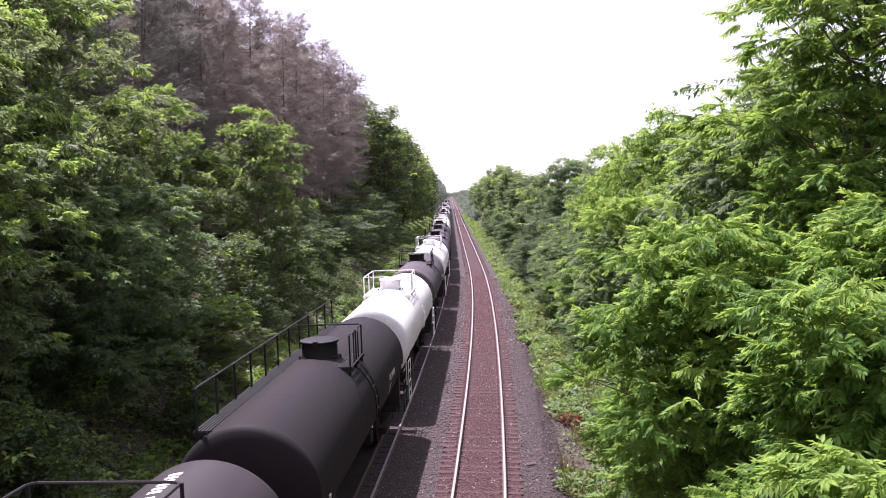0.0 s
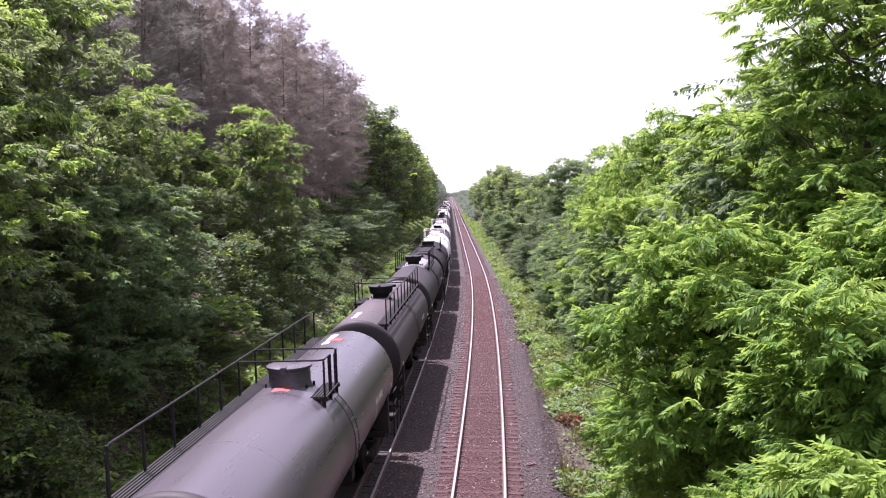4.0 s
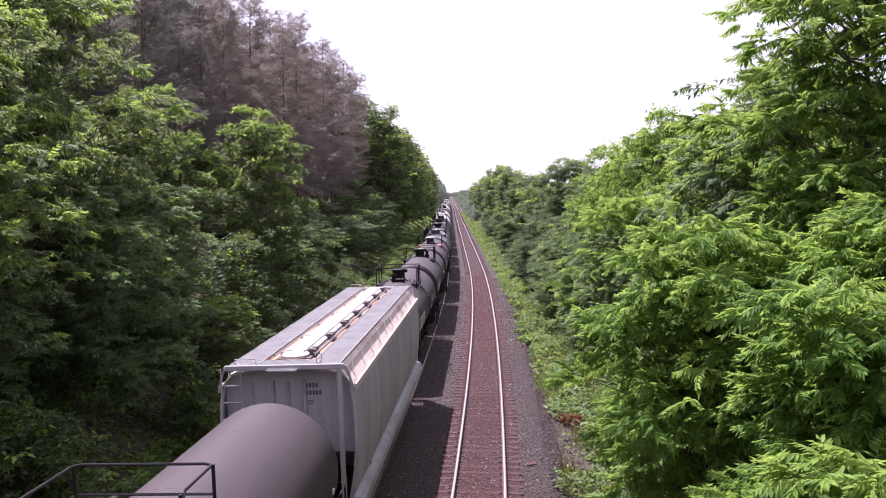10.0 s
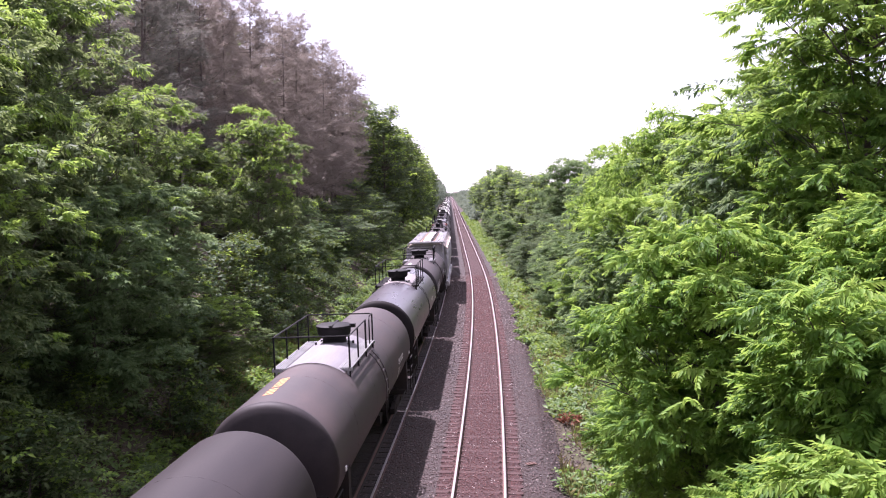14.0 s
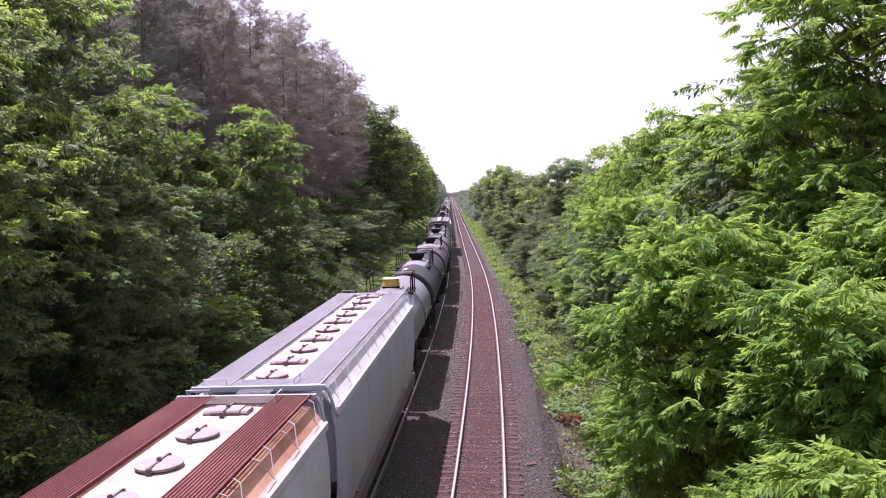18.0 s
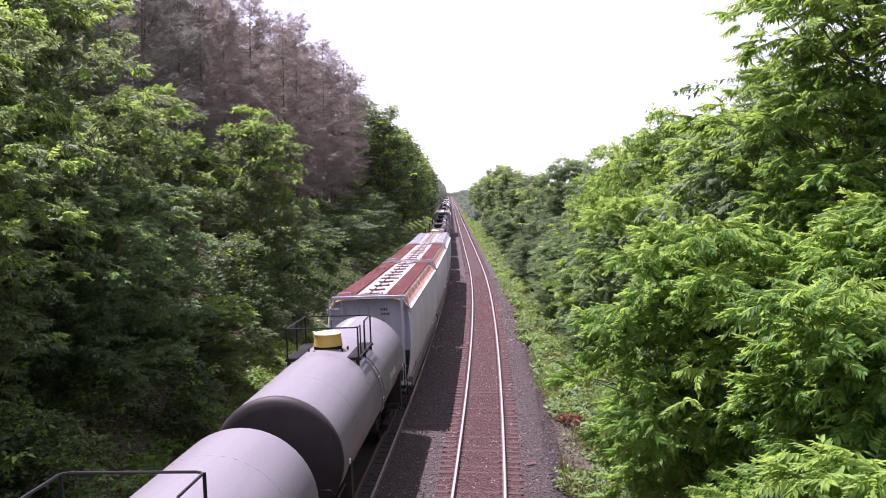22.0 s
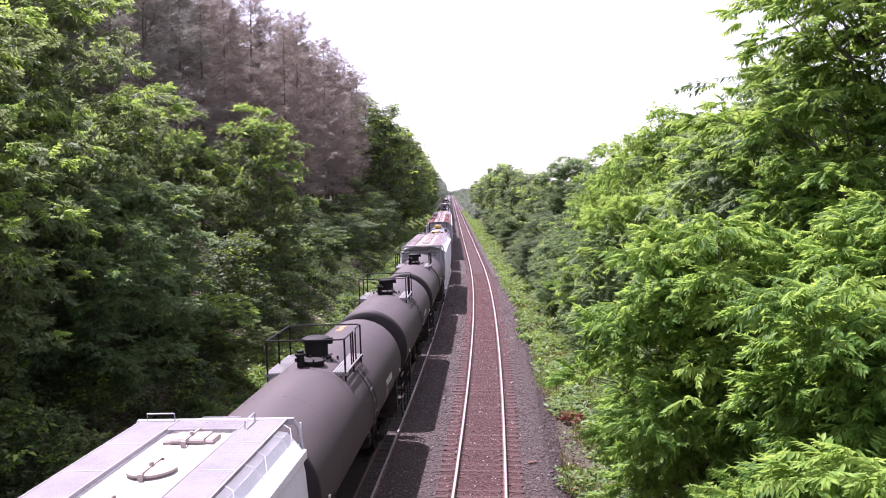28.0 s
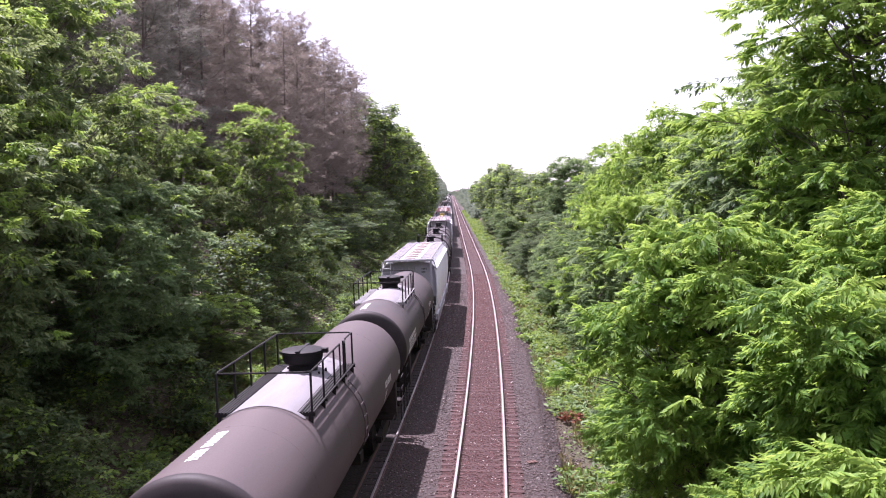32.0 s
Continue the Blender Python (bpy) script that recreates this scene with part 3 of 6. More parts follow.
def tank_car(label, length, paint_key="black", r=1.5, zc=2.55, dome="bowl", dome_mat="iron", dome_y=0.0, deck=(-1.2, 1.2), long_side=0, saddle="", step_mat="iron",
             rail_mat="iron", side_mark=0, top_mark="", mark_mat="letter", valve=False, valve_x=0.0, valve_y=-1.0, lid_mark=False, patch="", head="", mid=False, rear=True, rings=48, inset=0.76, round_head=False, fence=0.88):
    """A tank car: shell on a stub sill, manway dome, fenced deck, side ladders and trucks. Its y axis points ahead."""
    top = new("tank_car")
    tagged(top, label, "tank car", "cars of the freight train")
    half = length / 2
    hs = half - inset                       # end of the shell
    topz = zc + r
    hd = 0.5 if round_head else 0.36                              # depth of a head

    def shell():
        prof = [(r * q, -hs + hd * h) for q, h in (ROUNDED if round_head else DISHED)]
        prof += [(r, -hs + hd + 0.04), (r, -hs + hd + 0.5), (r, 0.0), (r, hs - hd - 0.5), (r, hs - hd - 0.04)]
        prof += [(q, -y) for q, y in prof[:8][::-1]]
        return Shape().lathe(prof, rings, (0, 0, zc), "y").mesh("tank_shell", paint_key, True)

    tank = part("tank_shell", shell(), top)
    # Shade on the tank ends is put into a thin darker cover.
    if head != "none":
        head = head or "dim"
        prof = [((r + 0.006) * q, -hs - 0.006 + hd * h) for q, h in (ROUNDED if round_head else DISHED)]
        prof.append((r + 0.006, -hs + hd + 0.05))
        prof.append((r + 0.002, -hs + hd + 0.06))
        part("head_jacket", Shape().lathe(prof, 48, (0, 0, zc), "y").mesh("head_jacket", head, True), tank, "tank end darkened for shade")
    for yy in (-hs * 0.62, -hs * 0.2, hs * 0.24, hs * 0.66):
        part("weld_seam", stored("seam_%.2f_%.2f_%s" % (r, zc, paint_key), lambda: Shape().lathe([(r - 0.02, -0.025), (r + 0.002, -0.02), (r + 0.004, 0.0), (r + 0.002, 0.02), (r - 0.02, 0.025)], 40, (0, 0, zc), "y").mesh("weld_seam", paint_key, True)), tank, at=(0, yy, 0))
    y0, y1 = deck
    if saddle:
        s, n = Shape(), 12
        for i in range(n + 1):
            a = radians(-37 + 74 * i / n)
            s.v += [((r + 0.016) * math.sin(a), yy, zc + (r + 0.016) * math.cos(a)) for yy in (y0 - 0.15, y1 + 0.15)]
        s.f = [(2 * i, 2 * i + 1, 2 * i + 3, 2 * i + 2) for i in range(n)]
        part("deck_coating", s.mesh("deck_coating", saddle, True), tank, "pale grey non-slip coating on the tank top")
    # manway dome
    d = Shape()
    if dome == "bowl":
        d.lathe([(0.38, -0.12), (0.36, 0.08), (0.38, 0.14), (0.48, 0.2), (0.51, 0.28), (0.52, 0.44)], 24, (0, dome_y, topz))
        lid = Shape().lathe([(0.53, 0.44), (0.55, 0.455), (0.55, 0.5), (0.47, 0.53), (0.2, 0.55)], 24, (0, dome_y, topz))
        lid.box(-0.05, 0.05, dome_y - 0.6, dome_y + 0.6, topz + 0.52, topz + 0.56, 0.01).box(0.48, 0.66, dome_y - 0.08, dome_y + 0.08, topz + 0.42, topz + 0.53)
    elif dome == "drum":
        d.lathe([(0.46, -0.12), (0.4, 0.06), (0.38, 0.12), (0.38, 0.36)], 24, (0, dome_y, topz))
        lid = Shape().lathe([(0.44, 0.36), (0.46, 0.375), (0.46, 0.44), (0.4, 0.47), (0.1, 0.48)], 24, (0, dome_y, topz))
        lid.box(0.4, 0.58, dome_y - 0.1, dome_y + 0.1, topz + 0.28, topz + 0.43, 0.02)
    elif dome == "tall":
        d.lathe([(0.42, -0.12), (0.4, 0.02), (0.32, 0.04), (0.32, 0.46)], 24, (0, dome_y, topz))
        lid = Shape().lathe([(0.36, 0.46), (0.375, 0.47), (0.375, 0.53), (0.3, 0.56), (0.08, 0.57)], 24, (0, dome_y, topz))
        lid.box(0.32, 0.46, dome_y - 0.07, dome_y + 0.07, topz + 0.36, topz + 0.52, 0.02)
    elif dome == "low":
        d.lathe([(0.55, -0.1), (0.5, 0.02), (0.5, 0.36)], 24, (0, dome_y, topz))
        lid = Shape().lathe([(0.54, 0.36), (0.55, 0.38), (0.55, 0.42), (0.46, 0.45), (0.1, 0.46)], 24, (0, dome_y, topz))
        lid.box(-0.06, 0.06, dome_y - 0.6, dome_y - 0.4, topz + 0.3, topz + 0.46)
    else:
        d.lathe([(0.43, 0.06), (0.425, 0.09), (0.38, 0.38)], 24, (0, dome_y, topz))
        lid = Shape().lathe([(0.38, 0.381), (0.40, 0.39), (0.40, 0.42), (0.35, 0.445), (0.1, 0.455)], 24, (0, dome_y, topz))
        lid.box(-0.43, -0.37, dome_y - 0.06, dome_y + 0.06, topz + 0.3, topz + 0.46)
        part("dome_neck", Shape().lathe([(0.42, -0.1), (0.4, 0.06)], 24, (0, dome_y, topz)).mesh("dome_neck", "iron", True), top, "black neck under the yellow dome")
    dm = part("manway_dome", d.mesh("manway_dome", dome_mat, True), top, {"yellow": "yellow painted steel dome", "white": "white painted steel dome"}.get(dome_mat, "black steel manway dome"))
    part("dome_lid", lid.mesh("dome_lid", "yellow_lid" if dome_mat == "yellow" else {"drum_w": "plate_w"}.get(patch, dome_mat) if dome != "low" or patch != "drum_w" else "plate_w", True), dm)
    if lid_mark:
        s = Shape()
        for row, count in ((0.07, 7), (-0.09, 9)):
            for k in range(count):
                x = (k - count / 2) * 0.062
                s.add([(x, dome_y + row, topz + 0.575), (x + 0.042, dome_y + row, topz + 0.575), (x + 0.042, dome_y + row + 0.1, topz + 0.575), (x, dome_y + row + 0.1, topz + 0.575)], [(0, 1, 2, 3)])
        part("stencil", s.mesh("stencil", "letter"), dm, "two white rows of lid marks drawn as bars")["kind"] = "stuff"
    for k in range(8):
        a = math.pi / 4 * k + 0.2
        part("bolt", stored("bolt", lambda: Shape().lathe([(0.03, -0.05), (0.03, 0.09)], 6).mesh("bolt", "iron")), dm,
             at=(0.57 * math.cos(a), dome_y + 0.57 * math.sin(a), topz - 0.1))
    if valve:
        v = Shape()
        if valve_x:
            v.lathe([(0.14, -0.3), (0.14, 0.12), (0.1, 0.14), (0.1, 0.3), (0.15, 0.31), (0.15, 0.4), (0.07, 0.43)], 14, (valve_x, valve_y, topz))
        else:
            v.lathe([(0.3, -0.1), (0.3, 0.06), (0.34, 0.07), (0.34, 0.12), (0.2, 0.13)], 16, (0.12, valve_y, topz))
            v.lathe([(0.1, 0.0), (0.1, 0.3), (0.15, 0.3), (0.15, 0.36), (0.1, 0.37), (0.1, 0.43)], 12, (-0.12, valve_y - 0.35, topz))
            for k in range(6):
                v.lathe([(0.025, 0.1), (0.025, 0.18)], 5, (0.12 + 0.29 * math.cos(k), valve_y + 0.29 * math.sin(k), topz))
        part("valve", v.mesh("valve", "iron", True), top, "flanged valve and relief nozzle")
    # deck walkways of parallel bars, their fence and its posts
    walks = [(-1, y0, y1), (1, y0, y1)]
    if long_side:
        walks = [(sx, a, b) if sx != long_side else (sx, -hs + 0.5, hs - 0.5) for sx, a, b in walks]
    wz = zc + math.sqrt(max(0.1, r * r - 0.98 ** 2)) + 0.17
    for sx, a, b in walks:
        g = Shape()
        for k in range(7):
            x = sx * (0.62 + 0.07 * k)
            g.box(min(x, x + sx * 0.04), max(x, x + sx * 0.04), a, b, wz, wz + 0.03)
        for k in range(max(2, int((b - a) / 1.2)) + 1):
            yy = a + 0.03 + (b - a - 0.06) * k / max(2, int((b - a) / 1.2))
            g.box(min(sx * 0.6, sx * 1.1), max(sx * 0.6, sx * 1.1), yy - 0.03, yy + 0.03, wz - 0.07, wz)
            g.box(min(sx * 0.95, sx * 1.01), max(sx * 0.95, sx * 1.01), yy - 0.025, yy + 0.025, wz - 0.4, wz)
        part("walkway", g.mesh("walkway", step_mat), top, {"redstep": "red and white flaking steel walkway", "grating": "pale steel bar walkway"}.get(step_mat, "black steel bar walkway"))["kind"] = "stuff"
    hz = wz + fence
    fx = 1.03
    f = Shape()

    cr = 0.12
    loops = []
    for e, yy in ((-1, y0), (1, y1)):
        pts = [(-fx, yy - e * cr, hz), (-fx + 0.04, yy - e * 0.04, hz), (-fx + cr, yy, hz), (fx - cr, yy, hz), (fx - 0.04, yy - e * 0.04, hz), (fx, yy - e * cr, hz)]
        loops.append(pts)
    for sx in (-1, 1):
        a, b = [(w[1], w[2]) for w in walks if w[0] == sx][0]
        gate = 0.35 if sx > 0 else 0.0
        if long_side == sx:
            f.tube([(sx * fx, a, wz), (sx * fx, a, hz - 0.12), (sx * fx, a + 0.12, hz), (sx * fx, b - 0.12, hz), (sx * fx, b, hz - 0.12), (sx * fx, b, wz)], 0.022, 6)
        else:
            f.tube([(sx * fx, a + cr, hz), (sx * fx, b - cr, hz)] if not gate else [(sx * fx, a + cr, hz), (sx * fx, dome_y - gate, hz), (sx * fx, dome_y - gate + 0.02, wz)], 0.022, 6)
            if gate:
                f.tube([(sx * fx, dome_y + gate, wz), (sx * fx, dome_y + gate, hz - 0.1), (sx * fx, dome_y + gate + 0.1, hz), (sx * fx, b - cr, hz)], 0.022, 6)
    for pts in loops[0 if rear else 1:]:
        f.tube(pts, 0.022, 6)
    if mid:
        mz = (wz + hz) / 2
        for yy in (y0, y1):
            f.tube([(-fx, yy, mz), (fx, yy, mz)], 0.022, 5)
        f.tube([(-fx, y0, mz), (-fx, y1, mz)], 0.022, 5)
        f.tube([(fx, y0, mz), (fx, dome_y - 0.35, mz)], 0.022, 5)
    rail = part("railing", f.mesh("railing", rail_mat), top, "white pipe railing" if rail_mat == "white" else "black pipe railing")
    post = stored("post_%s_%.2f" % (rail_mat, hz), lambda: Shape().box(-0.022, 0.022, -0.022, 0.022, wz - 0.25, hz, 0.006).mesh("post", rail_mat))
    for sx, a, b in walks:
        n = max(2, int((b - a) / 1.25))
        for k in range(n + 1):
            part("post", post, rail, at=(sx * fx, a + 0.03 + (b - a - 0.06) * k / n, 0))
    # ladders that follow the shell down both sides
    for sx in (-1, 1):
        def lp(yy):
            return [(sx * (r + 0.09) * math.sin(radians(a)), yy, zc + (r + 0.09) * math.cos(radians(a))) for a in (44, 54, 64, 74, 84, 95, 106)]
        rungs = []
        for k in range(6):
            a = radians(46 + 11.5 * k)
            q = (sx * (r + 0.09) * math.sin(a), zc + (r + 0.09) * math.cos(a))
            rungs.append(((q[0], dome_y - 0.21, q[1]), (q[0], dome_y + 0.21, q[1])))
        ladder_parts(top, "ladder", [lp(dome_y - 0.21), lp(dome_y + 0.21)], rungs, paint_key, "tl_%d_%.2f_%.2f_%.2f_%s" % (sx, r, zc, dome_y, paint_key))
    # stub sills, bolsters, end decks, couplers, grab rails
    zb = zc - r
    for e in (-1, 1):
        sill = Shape().box(-0.28, 0.28, min(e * (half - 4.2), e * (half - 0.7)), max(e * (half - 4.2), e * (half - 0.7)), zb - 0.25, zb + 0.18, 0.03)
        sill.box(-1.45, 1.45, min(e * (half - 2.55), e * (half - 2.15)), max(e * (half - 2.55), e * (half - 2.15)), 0.86, zb + 0.02, 0.03)
        for sx in (-1, 1):
            sill.sweep([(sx * 1.4, 0.95), (sx * 1.48, 0.95), (sx * 1.48, zc - 0.35), (sx * 1.38, zc - 0.55), (sx * 0.9, zb + 0.15)], min(e * (half - 2.5), e * (half - 2.2)), max(e * (half - 2.5), e * (half - 2.2)))
        part("sill", sill.mesh("sill", "under"), top, "black stub sill and saddle")
        deck_ = Shape().box(-1.45, 1.45, min(e * (half - 0.95), e * (half - 0.5)), max(e * (half - 0.95), e * (half - 0.5)), 1.05, 1.12, 0.01)
        part("end_deck", deck_.mesh("end_deck", "under"), top)
        ya = e * (half - 0.52)
        grab = Shape().tube([(-1.42, ya, 1.1), (-1.42, ya, 2.05), (-1.34, ya, 2.15), (1.34, ya, 2.15), (1.42, ya, 2.05), (1.42, ya, 1.1)], 0.02, 5)
        for sx in (-1, 1):
            yb = e * (half - 1.35)
            grab.tube([(sx * 1.5, ya, 2.0), (sx * 1.5, yb, 2.0), (sx * 1.5, yb, 0.55), (sx * 1.5, ya, 0.55), (sx * 1.5, ya, 2.0)], 0.022, 5)
            for z in (0.85, 1.2, 1.6):
                grab.tube([(sx * 1.5, ya, z), (sx * 1.5, yb, z)], 0.018, 5)
        part("grab_rail", grab.mesh("grab_rail", "white" if rail_mat == "white" else "iron"), top)
        part("coupler", stored("coupler", coupler_mesh), top, at=(0, e * (half - 0.78), 0), rz=0 if e > 0 else math.pi)
    # lower fittings
    out = Shape().lathe([(0.25, zb - 0.3), (0.3, zb - 0.25), (0.35, zb + 0.05)], 12, (0, 0, 0)).box(-0.5, 0.5, -0.25, 0.25, zb - 0.12, zb + 0.06, 0.03)
    part("outlet_valve", stored("outlet_%.2f" % zb, lambda: out.mesh("outlet_valve", "under", True)), top, "grimy bottom outlet valve")
    part("air_tank", stored("air_tank", lambda: Shape().lathe([(0.1, -0.58), (0.2, -0.5), (0.2, 0.5), (0.1, 0.58)], 12, (-0.75, 2.2, 0.85), "y").mesh("air_tank", "under", True)), top)
    part("brake_valve", stored("brake_valve", lambda: Shape().box(0.55, 0.95, 2.4, 2.9, 0.7, 1.05, 0.03).mesh("brake_valve", "under")), top)
    pipe = Shape()
    for sx in (-1, 1):
        pipe.tube([(sx * 1.42, -half + 1.3, 1.0), (sx * 1.42, half - 1.3, 1.0)], 0.025, 5)
    part("side_rod", pipe.mesh("side_rod", "under"), top)
    # paint marks
    if side_mark:
        for sx in (-1, 1):
            s, ya, a0, h = Shape(), (-hs + 1.5 if sx > 0 else hs - 4.3), radians(94), 0.6 / r
            for k in range(6):
                yk = ya + 0.5 * k
                for y2, y3, b0, b1 in ((yk, yk + 0.13, -0.5, 0.5), (yk + 0.26, yk + 0.39, -0.5, 0.5), (yk + 0.13, yk + 0.26, -0.5, -0.3), (yk + 0.13, yk + 0.26, 0.3, 0.5)):
                    pts = [((r + 0.006) * math.sin(sx * (a0 + h * b)), q, zc + (r + 0.006) * math.cos(a0 + h * b)) for b in (b0, (b0 + b1) / 2, b1) for q in (y2, y3)]
                    s.add(pts, [(0, 1, 3, 2), (2, 3, 5, 4)])
            part("lettering", s.mesh("lettering", "letter"), tank, "large white word drawn as open boxes")
    for sx in (-1, 1):
        s = arc_bars(r, zc, [4, 6], hs - 4.2 if sx > 0 else -hs + 1.6, sx * radians(88), 0.2, 0.006)
        for k in range(4):
            q = arc_bars(r, zc, [5 - k % 2, 4], hs - 4.2, sx * radians(97 + 4 * k), 0.07, 0.006)
            s.add(q.v, q.f)
        part("stencil", s.mesh("stencil", "letter"), tank, "small stencilled marks drawn as bars")["kind"] = "stuff"
    if top_mark:
        word = [int(c) for c in top_mark[1:]]
        y = hs - hd - 2.3 if top_mark[0] == "f" else -hs + hd + 0.75
        s = arc_bars(r, zc, word, y, -0.16, 0.23, 0.006, 0.165)
        part("stencil", s.mesh("stencil", mark_mat), tank, "reporting marks on the tank top drawn as bars")["kind"] = "stuff"
    if patch == "red":
        for yy in (hs - hd - 1.9, 0.8, -1.0):
            s = Shape()
            for i in range(5):
                a = radians(-8 + 16 * i / 4)
                s.v += [((r + 0.007) * math.sin(a), q, zc + (r + 0.007) * math.cos(a)) for q in (yy, yy + 0.5)]
            s.f = [(2 * i, 2 * i + 1, 2 * i + 3, 2 * i + 2) for i in range(4)]
            part("paint_patch", s.mesh("paint_patch", "mark_red"), tank, "faded red paint patch")
    for sx in (-1, 1):
        for yy in (-hs + hd + 0.5, hs - hd - 0.8):
            pl = Shape().box(min(sx * (r + 0.02), sx * (r + 0.05)), max(sx * (r + 0.02), sx * (r + 0.05)), yy, yy + 0.12, zc - 0.24, zc - 0.14)
            part("placard", stored("plac_%d_%.2f_%.2f" % (sx, r, yy), lambda: pl.mesh("placard", "plate_w")), top)
    add_trucks(top, half)
    return top


def hopper_car(label, length, body="hop_grey", slope="hop_grey", walk_mat="grating", centre="roof_white", hatch="round", hatch_mat="roof_white", end=None, mark_x=0.38, bold=False):
    """A covered hopper: bulging sides, peaked roof with two grated running boards, hatches between them, slope-sheet ends."""
    top = new("covered_hopper")
    tagged(top, label, "hopper car", "cars of the freight train")
    end = end or body
    half = length / 2
    hb = half - 0.55                       # end of the body
    ez, hw = 4.02, 1.62                    # eaves
    rz_ = 4.5                              # roof top under the hatches
    # side walls, bellied, with thickness
    for sx in (-1, 1):
        prof = [(hw - 0.02, ez), (hw + 0.035, 3.7), (hw + 0.065, 3.2), (hw + 0.06, 2.6), (hw + 0.01, 2.0), (hw - 0.07, 1.55), (hw - 0.14, 1.25)]
        ring = [(sx * x, z) for x, z in prof] + [(sx * (x - 0.06), z) for x, z in prof[::-1]]
        s, n, ys = Shape(), len(ring), []
        ys = [-hb, -hb + 0.12, -hb + 2.6, -1.8, 1.8, hb - 2.6, hb - 0.12, hb]
        for i, y in enumerate(ys):
            k = 0.05 if i in (0, 7) else 0.0
            s.v += [(x - sx * k, y, z) for x, z in ring]
        for i in range(len(ys) - 1):
            for j in range(n):
                s.f.append((i * n + j, i * n + (j + 1) % n, (i + 1) * n + (j + 1) % n, (i + 1) * n + j))
        s.f += [tuple(range(n)), tuple(range((len(ys) - 1) * n, len(ys) * n))]
        side = part("side_wall", s.mesh("side_wall", body, True), top)
        sw = 0.1 if hatch == "trough" else 0.0
        ch = Shape().sweep([(sx * (hw - 0.2), 0.98), (sx * (hw + sw), 0.98), (sx * (hw + sw), 1.2), (sx * (hw + 0.2 * sw), 1.33), (sx * (hw - 0.14), 1.36)], -half + 0.5, half - 0.5)
        # White cars' sills use the shade-greyed paint too.
        part("side_sill", ch.mesh("side_sill", "clamp" if bold else "shaded_white" if body == "hop_white" else body), top)
        tc = Shape().box(min(sx * (hw - 0.02), sx * (hw + 0.05)), max(sx * (hw - 0.02), sx * (hw + 0.05)), -hb + 0.02, hb - 0.02, ez - 0.12, ez + 0.05, 0.015)
        part("top_chord", tc.mesh("top_chord", body if slope == "hop_grey" else slope if slope != "rust_slope" else "hop_cream"), top)
        rib = stored("hrib_%d_%s" % (sx, body), lambda: Shape().add([(sx * (x + q), y, z) for x, z in prof for q, y in ((0.001, -0.03), (0.007, -0.015), (0.007, 0.015), (0.001, 0.03))],
                     [(4 * i + j, 4 * i + j + 1, 4 * i + j + 5, 4 * i + j + 4) for i in range(6) for j in range(3)]).mesh("seam", body))
        for k in range(1, 4):
            part("seam", rib, side, at=(0, -hb + 2 * hb * k / 4, 0))
    # roof
    for sx in (-1, 1):
        s = Shape().sweep([(sx * hw, ez), (sx * 1.34, 4.36), (sx * 0.62, rz_ - 0.01), (sx * 0.62, rz_ - 0.06), (sx * 1.32, 4.31), (sx * hw, ez - 0.05)], -hb, hb)
        part("roof_slope", s.mesh("roof_slope", slope), top, {"rust_slope": "rust-streaked cream roof slope"}.get(slope, "painted steel roof slope"))
    if slope == "rust_slope":
        for sx in (-1, 1):
            s = Shape().sweep([(sx * (hw + 0.004), ez + 0.003), (sx * 1.543, 4.121), (sx * 1.541, 4.105), (sx * (hw - 0.005), ez - 0.02)], -hb + 0.01, hb - 0.01)
            part("eave_strip", s.mesh("eave_strip", "slope_stain"), top, "cream eave strip with rust runs")
    s = Shape().sweep([(-0.62, rz_ - 0.05), (0.62, rz_ - 0.05), (0.62, rz_), (0.3, rz_ + 0.02), (-0.3, rz_ + 0.02), (-0.62, rz_)], -hb, hb)
    part("roof_centre", s.mesh("roof_centre", centre), top, "painted roof strip between the running boards")
    bz = 4.58
    for sx in (-1, 1):
        g = Shape()
        if bold:
            for k in range(11):
                x = sx * (0.665 + 0.0595 * k)
                g.box(min(x, x + sx * 0.036), max(x, x + sx * 0.036), -hb - 0.1, hb + 0.1, bz - 0.03, bz)
            for k in range(15):
                y = -hb - 0.07 + (2 * hb + 0.14) * k / 14
                g.box(min(sx * 0.66, sx * 1.31), max(sx * 0.66, sx * 1.31), y - 0.02, y + 0.02, bz - 0.06, bz - 0.031)
        else:
            for k in range(16):
                x = sx * (0.665 + 0.0405 * k)
                g.box(min(x, x + sx * 0.024), max(x, x + sx * 0.024), -hb - 0.1, hb + 0.1, bz - 0.03, bz)
            n = int(hb * 2 / 0.13)
            for k in range(n + 1):
                y = -hb - 0.09 + (2 * hb + 0.18) * k / n
                g.box(min(sx * 0.66, sx * 1.31), max(sx * 0.66, sx * 1.31), y - 0.011, y + 0.011, bz - 0.022, bz - 0.004)
        for x in (0.645, 1.315):
            g.box(sx * x - 0.012, sx * x + 0.012, -hb - 0.1, hb + 0.1, bz - 0.045, bz + 0.012)
        board = part("running_board", g.mesh("running_board", walk_mat), top, {"rust": "rust-brown bar grating running board", "walk_pink": "pinkish grey grating running board"}.get(walk_mat, "grey steel grating running board"))
        br = stored("bracket_%d_%s_%s" % (sx, walk_mat, slope), lambda: Shape().tube([(sx * 1.32, -0.3, bz - 0.02), (sx * 1.45, -0.27, bz - 0.08), (sx * 1.57, 0.0, 4.12), (sx * 1.45, 0.27, bz - 0.08), (sx * 1.32, 0.3, bz - 0.02)], 0.01, 5).mesh("bracket", slope if slope not in ("slope_stain", "rust_slope") else "walk_edge"))
        edge = Shape()
